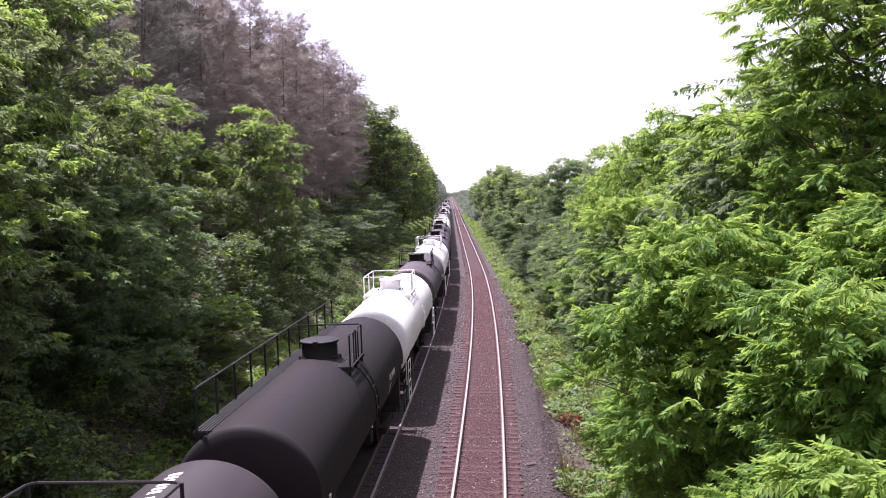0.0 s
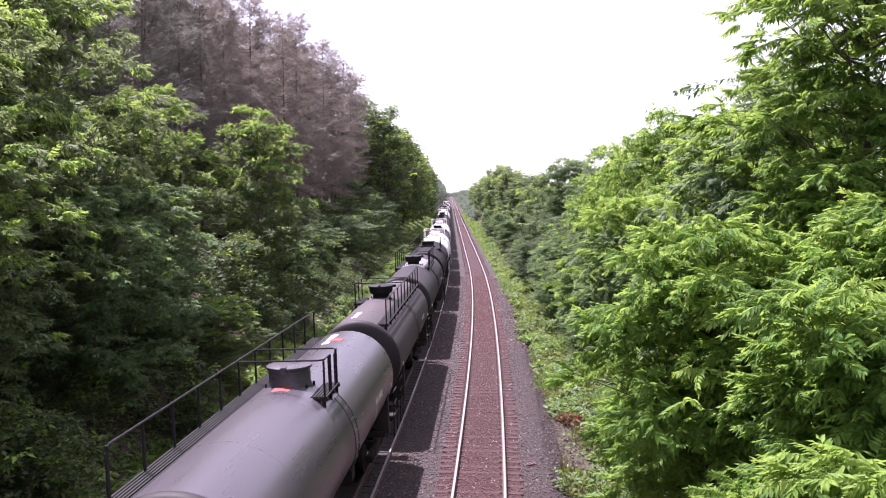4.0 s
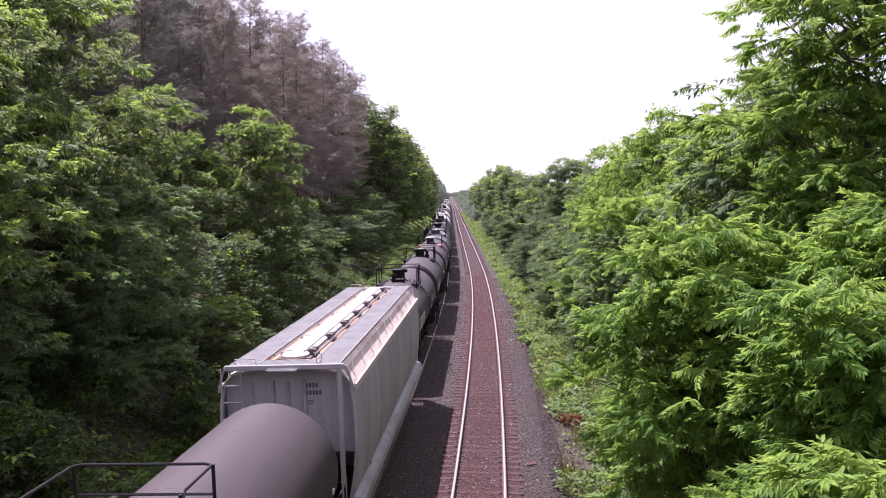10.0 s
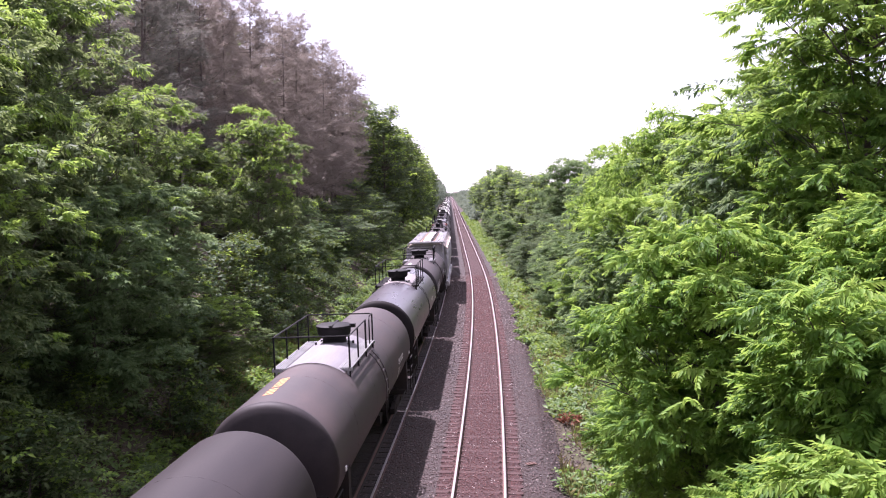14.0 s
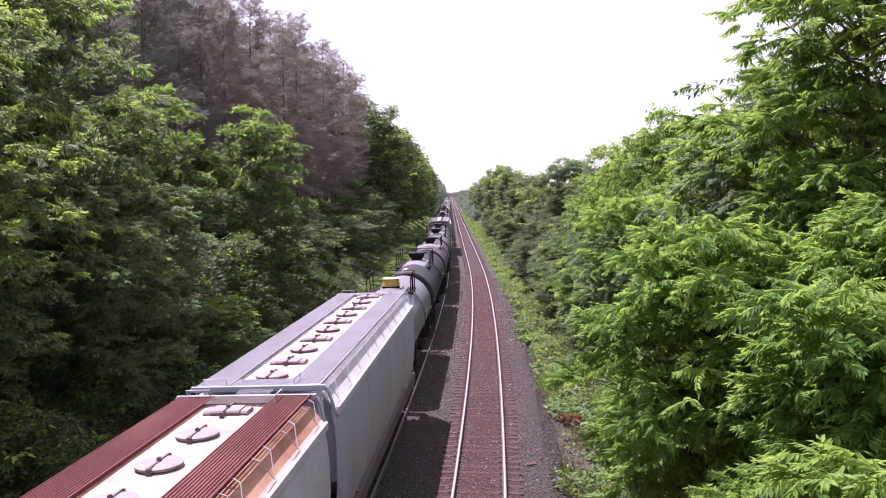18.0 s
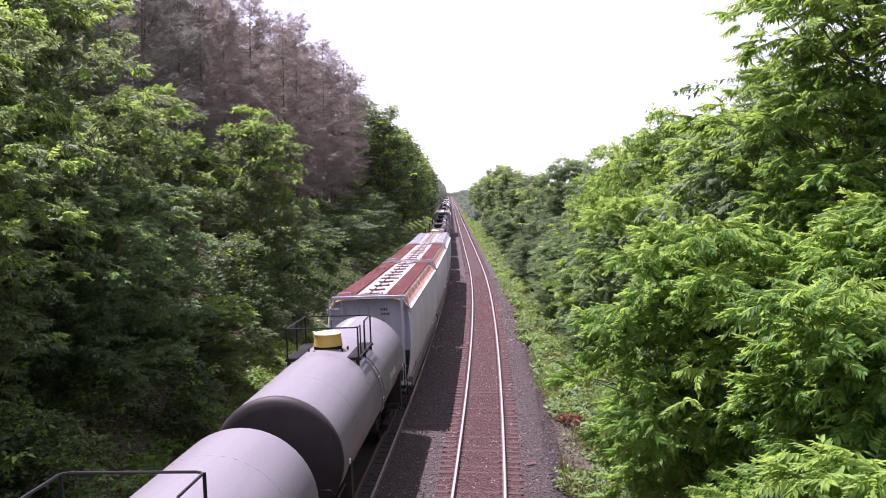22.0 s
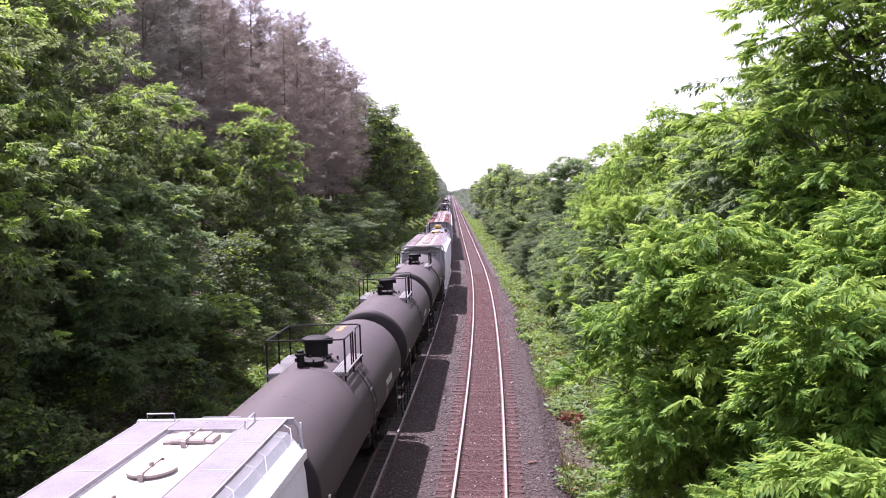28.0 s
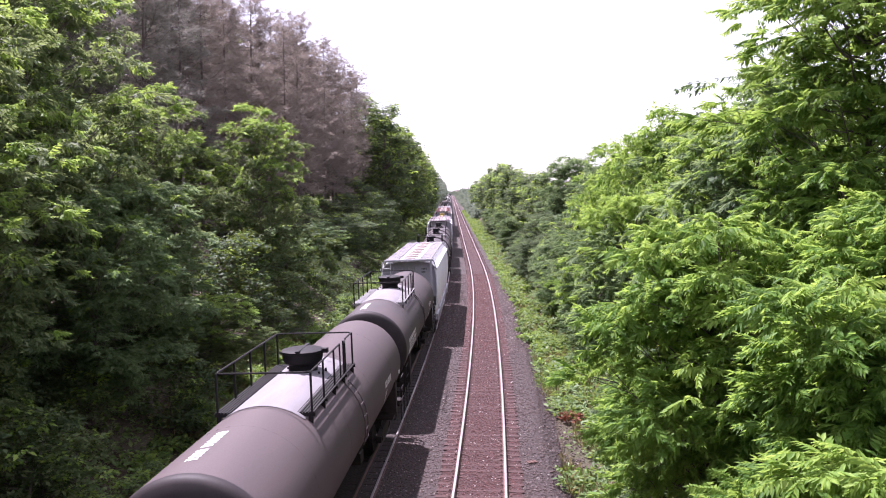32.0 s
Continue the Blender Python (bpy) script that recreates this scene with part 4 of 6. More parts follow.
        for k in (0, 12) if bold else (0, 3, 6, 9, 12) if hatch == "trough" else range(13):
            y = -hb - 0.06 + (2 * hb + 0.12) * k / 12
            edge.box(min(sx * 0.65, sx * 1.31), max(sx * 0.65, sx * 1.31), y - 0.013, y + 0.013, bz + 0.001, bz + 0.007)
        part("panel_edge", edge.mesh("panel_edge", {"walk_pink": "walk_edge", "rust": "rust"}.get(walk_mat, "hop_grey")), board, "flat strips between the grating panels")["kind"] = "stuff"
        for k in range(11):
            part("bracket", br, board, at=(0, -hb + 0.5 + (2 * hb - 1.0) * k / 10, 0))
    # end crossovers, ends
    for e in (-1, 1):
        g = Shape()
        for k in range(14):
            y = e * (hb - 0.5 + 0.043 * k)
            g.box(-0.63, 0.63, min(y, y + e * 0.024), max(y, y + e * 0.024), bz - 0.03, bz)
        for k in range(9):
            g.box(-0.6 + 0.15 * k - 0.011, -0.6 + 0.15 * k + 0.011, min(e * (hb - 0.5), e * (hb + 0.08)), max(e * (hb - 0.5), e * (hb + 0.08)), bz - 0.022, bz - 0.004)
        for k in range(7):
            y = e * (hb + 0.14 + 0.06 * k)
            g.box(-0.36, 0.36, min(y, y + e * 0.022), max(y, y + e * 0.022), bz - 0.09, bz - 0.06)
        part("end_crossover", g.mesh("end_crossover", walk_mat if walk_mat != "rust" else "clamp"), top, "bar grating step across the car's end")["kind"] = "stuff"
        beam = Shape().box(-1.42, 1.42, min(e * (hb + 0.11), e * (hb + 0.18)), max(e * (hb + 0.11), e * (hb + 0.18)), bz - 0.12, bz + 0.005, 0.01)
        for sx in (-1, 1):
            beam.tube([(sx * 1.42, e * (hb + 0.14), bz - 0.05), (sx * 1.5, e * (hb + 0.12), bz - 0.18), (sx * (hw - 0.02), e * (hb + 0.04), ez - 0.05)], 0.035, 5)
            beam.tube([(sx * 0.75, e * (hb - 0.5), bz), (sx * 0.75, e * (hb - 0.5), bz + 0.13), (sx * 0.75, e * (hb + 0.05), bz + 0.13), (sx * 0.75, e * (hb + 0.05), bz)] if sx > 0 else
                      [(-0.7, e * (hb + 0.05), bz), (-0.7, e * (hb + 0.05), bz + 0.13), (-1.2, e * (hb + 0.05), bz + 0.13), (-1.2, e * (hb + 0.05), bz)], 0.014, 5)
        part("end_beam", beam.mesh("end_beam", end), top)
        # end wall: set back, upright to half height, then sloping under
        hw_end = hb - 0.32
        pts = []
        for x in (-hw + 0.05, hw - 0.05):
            for dy, z in ((0, ez), (0, 2.35), (-2.6, 1.15), (-2.66, 1.15), (-0.07, 2.4), (-0.07, ez)):
                pts.append((x, e * (hw_end + dy), z))
        w = Shape().add(pts, [tuple(range(6)), tuple(range(11, 5, -1))] + [(i, (i + 1) % 6, 6 + (i + 1) % 6, 6 + i) for i in range(6)])
        gable = [(-hw + 0.05, ez), (hw - 0.05, ez), (1.34, 4.35), (0.62, rz_ - 0.06), (-0.62, rz_ - 0.06), (-1.34, 4.35)]
        w.sweep(gable, min(e * hw_end, e * (hw_end - 0.05)), max(e * hw_end, e * (hw_end - 0.05)))
        wall = part("end_wall", w.mesh("end_wall", end), top)
        rib = stored("endrib_%s" % end, lambda: Shape().sweep([(-0.05, 0.0), (-0.03, 0.06), (0.03, 0.06), (0.05, 0.0)], 2.3, 4.1).mesh("rib", end))
        for x in (-0.95, -0.42, 0.0, 0.35):
            rb = part("rib", rib, wall)
            rb.rotation_euler = (math.pi / 2, 0, 0 if e < 0 else math.pi)
            rb.location = (x if x else -0.06, e * hw_end, 0)
        s = Shape()
        for z, h, c in ((3.93, 0.1, 4), (3.75, 0.1, 3 if mark_x > 0.5 else 5)) + (() if mark_x > 0.5 else ((3.58, 0.035, 7), (3.51, 0.035, 6))):
            for k in range(c):
                x = (mark_x + k * h * 0.8) * (1 if e < 0 else -1)
                d = h * 0.55 * (1 if e < 0 else -1)
                s.add([(x, e * (hw_end + 0.007), z), (x + d, e * (hw_end + 0.007), z), (x + d, e * (hw_end + 0.006), z + h), (x, e * (hw_end + 0.006), z + h)], [(0, 1, 2, 3)])
        part("stencil", s.mesh("stencil", "letter_d"), wall, "end marks drawn as bars")["kind"] = "stuff"
        yl = e * (hb + 0.13)
        lx = -1.3 if e < 0 else 1.3
        ladder_parts(top, "ladder", [[(lx - 0.24, yl, 0.6), (lx - 0.24, yl, 4.5)], [(lx + 0.24, yl, 0.6), (lx + 0.24, yl, 4.5)]],
                     [((lx - 0.24, yl, 0.9 + 0.4 * k), (lx + 0.24, yl, 0.9 + 0.4 * k)) for k in range(9)], body, "hl_%d_%s_%.1f" % (e, body, length))
        post = Shape().box(-lx - 0.06, -lx + 0.06, min(yl, yl + e * 0.06), max(yl, yl + e * 0.06), 1.1, 4.5, 0.01).box(-1.55, 1.55, min(e * (hb - 0.25), e * (hb + 0.25)), max(e * (hb - 0.25), e * (hb + 0.25)), 1.05, 1.13, 0.01)
        for x in (-0.45, 0.45):
            post.box(x - 0.06, x + 0.06, min(e * hb, e * (hb - 0.12)), max(e * hb, e * (hb - 0.12)), 1.1, 2.4)
        part("end_frame", post.mesh("end_frame", end), top)
        part("coupler", stored("coupler", coupler_mesh), top, at=(0, e * (half - 0.78), 0), rz=0 if e > 0 else math.pi)
        part("draft_sill", Shape().box(-0.25, 0.25, min(e * (half - 4), e * (half - 0.7)), max(e * (half - 4), e * (half - 0.7)), 0.7, 1.1, 0.03).mesh("draft_sill", "under"), top)
    # discharge hoppers underneath
    for y in (-0.3 * hb, 0, 0.3 * hb):
        d = 0.14 * hb
        pts = [(sx * x, y + sy * q, z) for z, x, q in ((1.3, 1.25, d), (0.45, 0.35, 0.45)) for sx, sy in ((-1, -1), (1, -1), (1, 1), (-1, 1))]
        part("discharge_chute", Shape().add(pts, [(0, 1, 5, 4), (1, 2, 6, 5), (2, 3, 7, 6), (3, 0, 4, 7), (7, 6, 5, 4), (0, 3, 2, 1)]).mesh("discharge_chute", body), top)
    # hatches
    if hatch == "trough":
        s = Shape().sweep([(-0.34, rz_ + 0.06), (0.34, rz_ + 0.06), (0.34, rz_ + 0.12), (0.28, rz_ + 0.16), (0.0, rz_ + 0.175), (-0.28, rz_ + 0.16), (-0.34, rz_ + 0.12)], -hb + 0.95, hb - 0.95)
        for e in (-1, 1):
            s.lathe([(0.34, rz_ + 0.06), (0.34, rz_ + 0.12), (0.28, rz_ + 0.16), (0.05, rz_ + 0.174)], 24, (0, e * (hb - 0.95), 0))
        cover = part("hatch_cover", s.mesh("hatch_cover", "roof_white", True), top, "long white rounded trough hatch cover")
        part("coaming", Shape().box(-0.41, 0.43, -hb + 0.72, hb - 0.72, rz_ + 0.005, rz_ + 0.062).mesh("coaming", "clamp"), top)
        lock = stored("lock", lambda: Shape().box(0.27, 0.47, -0.1, 0.1, rz_ + 0.03, rz_ + 0.21, 0.03).box(0.4, 0.54, -0.17, 0.17, rz_ + 0.02, rz_ + 0.13, 0.02)
                      .box(0.29, 0.45, 0.3, 0.46, rz_ + 0.03, rz_ + 0.19, 0.03).box(-0.42, -0.3, -0.05, 0.05, rz_ + 0.03, rz_ + 0.14, 0.02).mesh("lock", "lock"))
        strap = stored("strap", lambda: Shape().box(-0.3, 0.3, -0.022, 0.022, rz_ + 0.15, rz_ + 0.185).mesh("strap", "roof_white"))
        for k in range(7):
            at = (0, -hb + 1.2 + (2 * hb - 2.6) * k / 6, 0)
            part("lock", lock, cover, "dark mauve steel cover lock", at)
            part("strap", strap, cover, at=at)
        hinge = Shape().box(0.2, 0.235, -hb + 1.0, hb - 1.0, rz_ + 0.16, rz_ + 0.2, 0.008)
        part("hinge_rod", hinge.mesh("hinge_rod", "roof_white"), cover)
        bar = Shape()
        for sx in (-1, 1):
            bar.tube([(sx * 0.5, -hb + 0.9, rz_ + 0.1), (sx * 0.5, hb - 0.9, rz_ + 0.1)], 0.02, 6)
        part("lock_bar", bar.mesh("lock_bar", "grating"), top)
    else:
        n = 10
        rim = stored("hatch_%s" % hatch_mat, lambda: Shape().lathe([(0.31, rz_ - 0.0), (0.31, rz_ + 0.05), (0.36, rz_ + 0.055), (0.36, rz_ + 0.09), (0.3, rz_ + 0.11), (0.05, rz_ + 0.118)], 24).mesh("hatch", hatch_mat, True))
        oct_ = stored("hatchsq_%s" % hatch_mat, lambda: Shape().box(-0.42, 0.42, -0.2, 0.2, rz_, rz_ + 0.09, 0.035).box(-0.28, 0.28, -0.23, 0.23, rz_ + 0.02, rz_ + 0.112, 0.03).mesh("hatch", hatch_mat))
        cm = "lid_pale" if hatch_mat == "lid_pale" else "clamp"
        clamp = stored("clamp_%s" % cm, lambda: Shape().box(-0.018, 0.018, -0.36, 0.36, rz_ + 0.117, rz_ + 0.133).box(-0.035, 0.035, -0.4, -0.35, rz_ + 0.01, rz_ + 0.125).box(-0.03, 0.03, 0.35, 0.39, rz_ + 0.01, rz_ + 0.125)
                       .lathe([(0.045, rz_ + 0.13), (0.03, rz_ + 0.18)], 8).mesh("clamp", cm))
        for k in range(n):
            y = -hb + 0.95 + (2 * hb - 1.9) * k / (n - 1)
            if hatch == "mixed":
                square = k % 2 == 1
            elif hatch == "gac":
                square = k in (0, 4, 5, 9)
            else:
                square = False
            h = part("hatch", oct_ if square else rim, top, "white steel roof hatch", (0, y, 0))
            part("clamp", clamp, h, "dusty pale hatch clamp" if cm == "lid_pale" else "brown steel hatch clamp")
    add_trucks(top, half)
    return top


# ---- plants ----
def leaf_diamond(length, width, fold=0.25, droop=0.15):
    v = np.array([(0, 0, 0), (-width, 0.42 * length, fold * width), (0, length, -droop * length), (width, 0.42 * length, fold * width)])
    return v, np.array([(0, 3, 2), (0, 2, 1)])


def leaf_pinnate(length=0.56, pairs=6, leaflet=0.145, width=0.026, droop=0.45, hang=0.6, seed=0):
    """A walnut leaf: a drooping stalk with pairs of pointed leaflets."""
    lv, lf = leaf_diamond(leaflet, width, 0.35, 0.25)
    vs, fs, n = [], [], 0
    jit = random.Random(seed)

    def stalk(t):
        return np.array([0, length * t, length * (0.12 * t - droop * t * t)])
    for i in range(pairs):
        t = 0.2 + 0.75 * i / (pairs - 1)
        k = 0.75 + 0.5 * math.sin(math.pi * (0.15 + 0.75 * i / (pairs - 1)))
        for sx in (-1, 1):
            a = -sx * radians(60 - 20 * i / pairs + jit.uniform(-16, 16))
            ca, sa = math.cos(a), math.sin(a)
            q = lv * (k * jit.uniform(0.75, 1.2))
            q = np.stack([q[:, 0] * ca - q[:, 1] * sa, q[:, 0] * sa + q[:, 1] * ca, q[:, 2] - hang * jit.uniform(0.5, 1.5) * np.hypot(q[:, 0], q[:, 1])], -1) + stalk(t)
            vs.append(q)
            fs.append(lf + n)
            n += 4
    vs.append(lv * 0.9 + stalk(1.0))
    fs.append(lf + n)
    n += 4
    st = np.array([stalk(0) + (-0.004, 0, 0), stalk(0) + (0.004, 0, 0), stalk(0.55) + (0, 0, 0), stalk(1.0)])
    vs.append(st)
    fs.append(np.array([(0, 1, 2), (0, 2, 3)]) + n)
    return np.concatenate(vs), np.concatenate(fs)


def spread(template, at, ahead, up, scale):
    """Copies of a leaf at many places: ahead gives its length's direction, up its upper face."""
    tv, tf = template
    f = ahead / np.linalg.norm(ahead, axis=1, keepdims=True)
    r = np.cross(f, up)
    r /= np.linalg.norm(r, axis=1, keepdims=True) + 1e-9
    u = np.cross(r, f)
    m = np.stack([r, f, u], 1) * scale[:, None, None]
    v = np.einsum("kj,nji->nki", tv, m) + at[:, None]
    t = tf[None] + len(tv) * np.arange(len(at))[:, None, None]
    return v.reshape(-1, 3), t.reshape(-1, 3)


def lobed(rng, n, radii, fill=0.35, lobes=24, low=-0.9, clump=1.0):
    """Places in a crown: on uneven, flattened boughs in tiers, thicker towards their outsides; also the boughs' centres."""
    z = np.linspace(low, 0.88, lobes) + rng.normal(0, 0.08, lobes)
    z[-1] = 0.9
    a = np.arange(lobes) * 2.4 + rng.normal(0, 0.5, lobes)
    rho = np.sqrt(np.clip(1 - 0.85 * z * z, 0.05, 1)) * rng.uniform(0.25, 0.78, lobes) ** min(1.0, clump)
    c = np.stack([rho * np.cos(a), rho * np.sin(a), z], -1)
    wide = rng.uniform(0.26, 0.46, lobes) * clump
    thick = wide * rng.uniform(0.4, 0.75, lobes)
    which = rng.choice(lobes, n, p=wide ** 2 / np.sum(wide ** 2))
    d = rng.normal(size=(n, 3))
    d /= np.linalg.norm(d, axis=1, keepdims=True)
    d[:, 2] = np.where(d[:, 2] < -0.3, -d[:, 2], d[:, 2])
    k = rng.random(n) ** fill
    p = c[which] + d * np.stack([wide[which] * k, wide[which] * k, thick[which] * k], -1)
    p[:, 2] -= 0.12 * k * k * (1 - np.abs(d[:, 2]))
    return p * np.array(radii), d, c * np.array(radii)


def limbs(rng, base, crown, centres, trunk_r, tips=None, twig=0.012):
    """Trunk, limbs to every lobe, twigs to some tips."""
    s = Shape()
    base, crown = Vector(base), Vector(crown)
    mid = base.lerp(crown, 0.5) + Vector((rng.uniform(-0.2, 0.2), rng.uniform(-0.2, 0.2), 0))
    s.tube([base, base.lerp(mid, 0.5), mid, crown.lerp(mid, 0.3), crown], trunk_r, 8, True, trunk_r * 0.3)
    ends = []
    for c in centres:
        c = Vector(c) + crown
        out = math.hypot(c.x - crown.x, c.y - crown.y)
        t = (c.z - (0.45 + 0.3 * rng.random()) * out - base.z) / (crown.z - base.z)
        a = base.lerp(crown, max(0.12, min(0.97, t)))
        k = a.lerp(c, 0.5) + Vector((0, 0, -0.12 * (c - a).length))
        s.tube([a, k, c], trunk_r * 0.22, 5, True, trunk_r * 0.05)
        ends.append((k, c))
    if tips is not None:
        for p in tips:
            p = Vector(p)
            k, c = min(ends, key=lambda q: (q[1] - p).length_squared)
            s.tube([k.lerp(c, rng.uniform(0.3, 1.0)), p], twig, 3, False, twig * 0.4)
    return s


def shelf_tree(seed, radii, height, boughs, tips, leaves, size=1.0, pairs=6, mat="walnut", label="", low=-0.75, shelf=(0.85, 0.68, 0.34), inner=0.28, sunlit=0.5, ragged=0.16, kind="tree", category="tree", group="trees beside the railway"):
    """A tree whose boughs end in flat domed shelves of drooping pinnate leaves, with shaded gaps between them. Its foot is the origin; the crown's centre stands at height."""
    rng = np.random.default_rng(seed)
    k = np.arange(boughs)
    z = low + (0.97 - low) * (k + 0.5) / boughs + rng.normal(0, 0.03, boughs)
    z = np.clip(z, -0.95, 0.98)
    a = 2.39996 * k + rng.normal(0, 0.35, boughs)
    f = 1.0 + rng.normal(0, ragged, boughs)
    within = rng.random(boughs) < inner
    f = np.where(within, rng.uniform(0.3, 0.65, boughs), np.clip(f, 0.66, 1.25))
    rho = np.sqrt(1 - z * z) * f
    cen = np.stack([rho * np.cos(a), rho * np.sin(a), z * np.where(within, 0.85, 0.5 + 0.5 * f)], -1) * np.array(radii)
    o = np.stack([np.cos(a), np.sin(a), np.zeros(boughs)], -1)
    side = np.stack([-np.sin(a), np.cos(a), np.zeros(boughs)], -1)
    big = rng.uniform(0.62, 1.3, boughs) * np.where(z > 0.75, 0.75, 1.0)
    n = boughs * tips
    which = np.repeat(k, tips)
    r, th = np.sqrt(rng.random(n)), rng.uniform(0, 6.283, n)
    x, y = r * np.cos(th), r * np.sin(th)
    g = big[which]
    flat = o[which] * (x * shelf[0] * g)[:, None] + side[which] * (y * shelf[1] * g)[:, None]
    rise = shelf[2] * g * (1 - r * r) * rng.uniform(0.4, 1.15, n) - 0.2 * g * r ** 3 + 0.18 * x * g * (0.3 + z[which])
    tip = cen[which] + flat
    tip[:, 2] += rise + height
    away = o[which] * x[:, None] + side[which] * y[:, None]
    m = n * leaves
    at = np.repeat(tip, leaves, 0) + rng.normal(0, 0.035, (m, 3))
    aw = np.repeat(away, leaves, 0)
    b = rng.uniform(0, 6.283, m)
    out = aw * 0.9 + np.repeat(o[which], leaves, 0) * 0.25 + 0.62 * np.stack([np.cos(b), np.sin(b), np.zeros(m)], -1)
    out[:, 2] += rng.uniform(-0.2, 0.45, m)
    up = np.stack([rng.normal(0, 0.5, m), rng.normal(0, 0.5, m), np.ones(m)], -1) + aw * 0.4
    vs, ts, top_n = [], [], 0
    size_of = rng.uniform(0.65, 1.15, m) * size
    first = []
    for j in range(5):
        leaf = leaf_pinnate(0.5, pairs, 0.125 if pairs > 6 else 0.145 if pairs > 4 else 0.18, 0.026 if pairs > 6 else 0.034 if pairs > 4 else 0.041, droop=0.3 + 0.1 * j, seed=seed + j)
        q, t = spread(leaf, at[j::5], out[j::5], up[j::5], size_of[j::5])
        vs.append(q)
        ts.append(t + top_n)
        top_n += len(q)
        first.append(np.repeat(np.repeat(np.arange(n), leaves)[j::5], len(leaf[1])))
    v, t = np.concatenate(vs), np.concatenate(ts)
    # Painted sun: more light-toned leaves up the crown and on shelf tops.
    share = sunlit * (0.4 + 1.1 * np.clip(z, -0.3, 1)) * rng.uniform(0.1, 2.2, boughs) * ~within
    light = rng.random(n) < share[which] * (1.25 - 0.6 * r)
    top = new(kind)
    tagged(top, label, category, group)
    wood = limbs(random.Random(seed), (0, 0, -0.4), (0, 0, height + 0.25 * radii[2]), cen - np.array([0, 0, 0.25 * radii[2] + 0.06]), 0.008 * height + 0.045, tip[::6])
    part("trunk", wood.mesh("trunk", "bark", True), top, "grey-brown trunk with forking limbs")
    part("crown", quick_mesh("crown", v, t, mat, second=("lit_leaf", light[np.concatenate(first)])), top, "drooping pinnate leaves in layered shelves")["kind"] = "stuff"
    return top


def broadleaf(seed, radii, height, n_tips, per_tip, leaf=0.2, mat="broad", label="", lobes=14, sunlit_share=1.0, low=-0.8, kind="tree", category="tree", group="trees beside the railway", clump=1.0):
    rng = np.random.default_rng(seed)
    tips, d, cen = lobed(rng, n_tips, radii, 0.33, lobes, low, clump)
    tips = tips + (0, 0, height)
    at = np.repeat(tips, per_tip, 0)
    n = len(at)
    a = rng.uniform(0, 6.283, n)
    off = np.stack([np.cos(a), np.sin(a), rng.uniform(-0.5, 0.55, n)], -1)
    at = at + off * rng.uniform(0.1, 1.5, (n, 1)) * leaf
    out = off + np.repeat(d, per_tip, 0) * 0.4 - np.array([0, 0, 0.25])
    up = np.stack([rng.normal(0, 0.4, n), rng.normal(0, 0.4, n), np.ones(n)], -1) + np.repeat(d, per_tip, 0) * np.array([0.8, 0.8, 0.1])
    v, t = spread(leaf_diamond(leaf * 1.35, leaf * 0.36), at, out, up, rng.uniform(0.6, 1.25, n))
    # Tips that face up get the painted sunlit tone more often.
    tip_sunlit = rng.random(len(tips)) < sunlit_share * (0.08 + 0.3 * np.clip(d[:, 2], 0, 1))
    sunlit = np.repeat(np.repeat(tip_sunlit, per_tip), 2)
    top = new(kind)
    tagged(top, label, category, group)
    prng = random.Random(seed)
    wood = limbs(prng, (0, 0, -0.4), (0, 0, height), cen, 0.02 * height + 0.02, tips[:: 9])
    part("trunk", wood.mesh("trunk", "bark", True), top, "grey-brown trunk with forking limbs")
    part("crown", quick_mesh("crown", v, t, mat, second=("lit_leaf", sunlit)), top, "dense green leaves")["kind"] = "stuff"
    return top


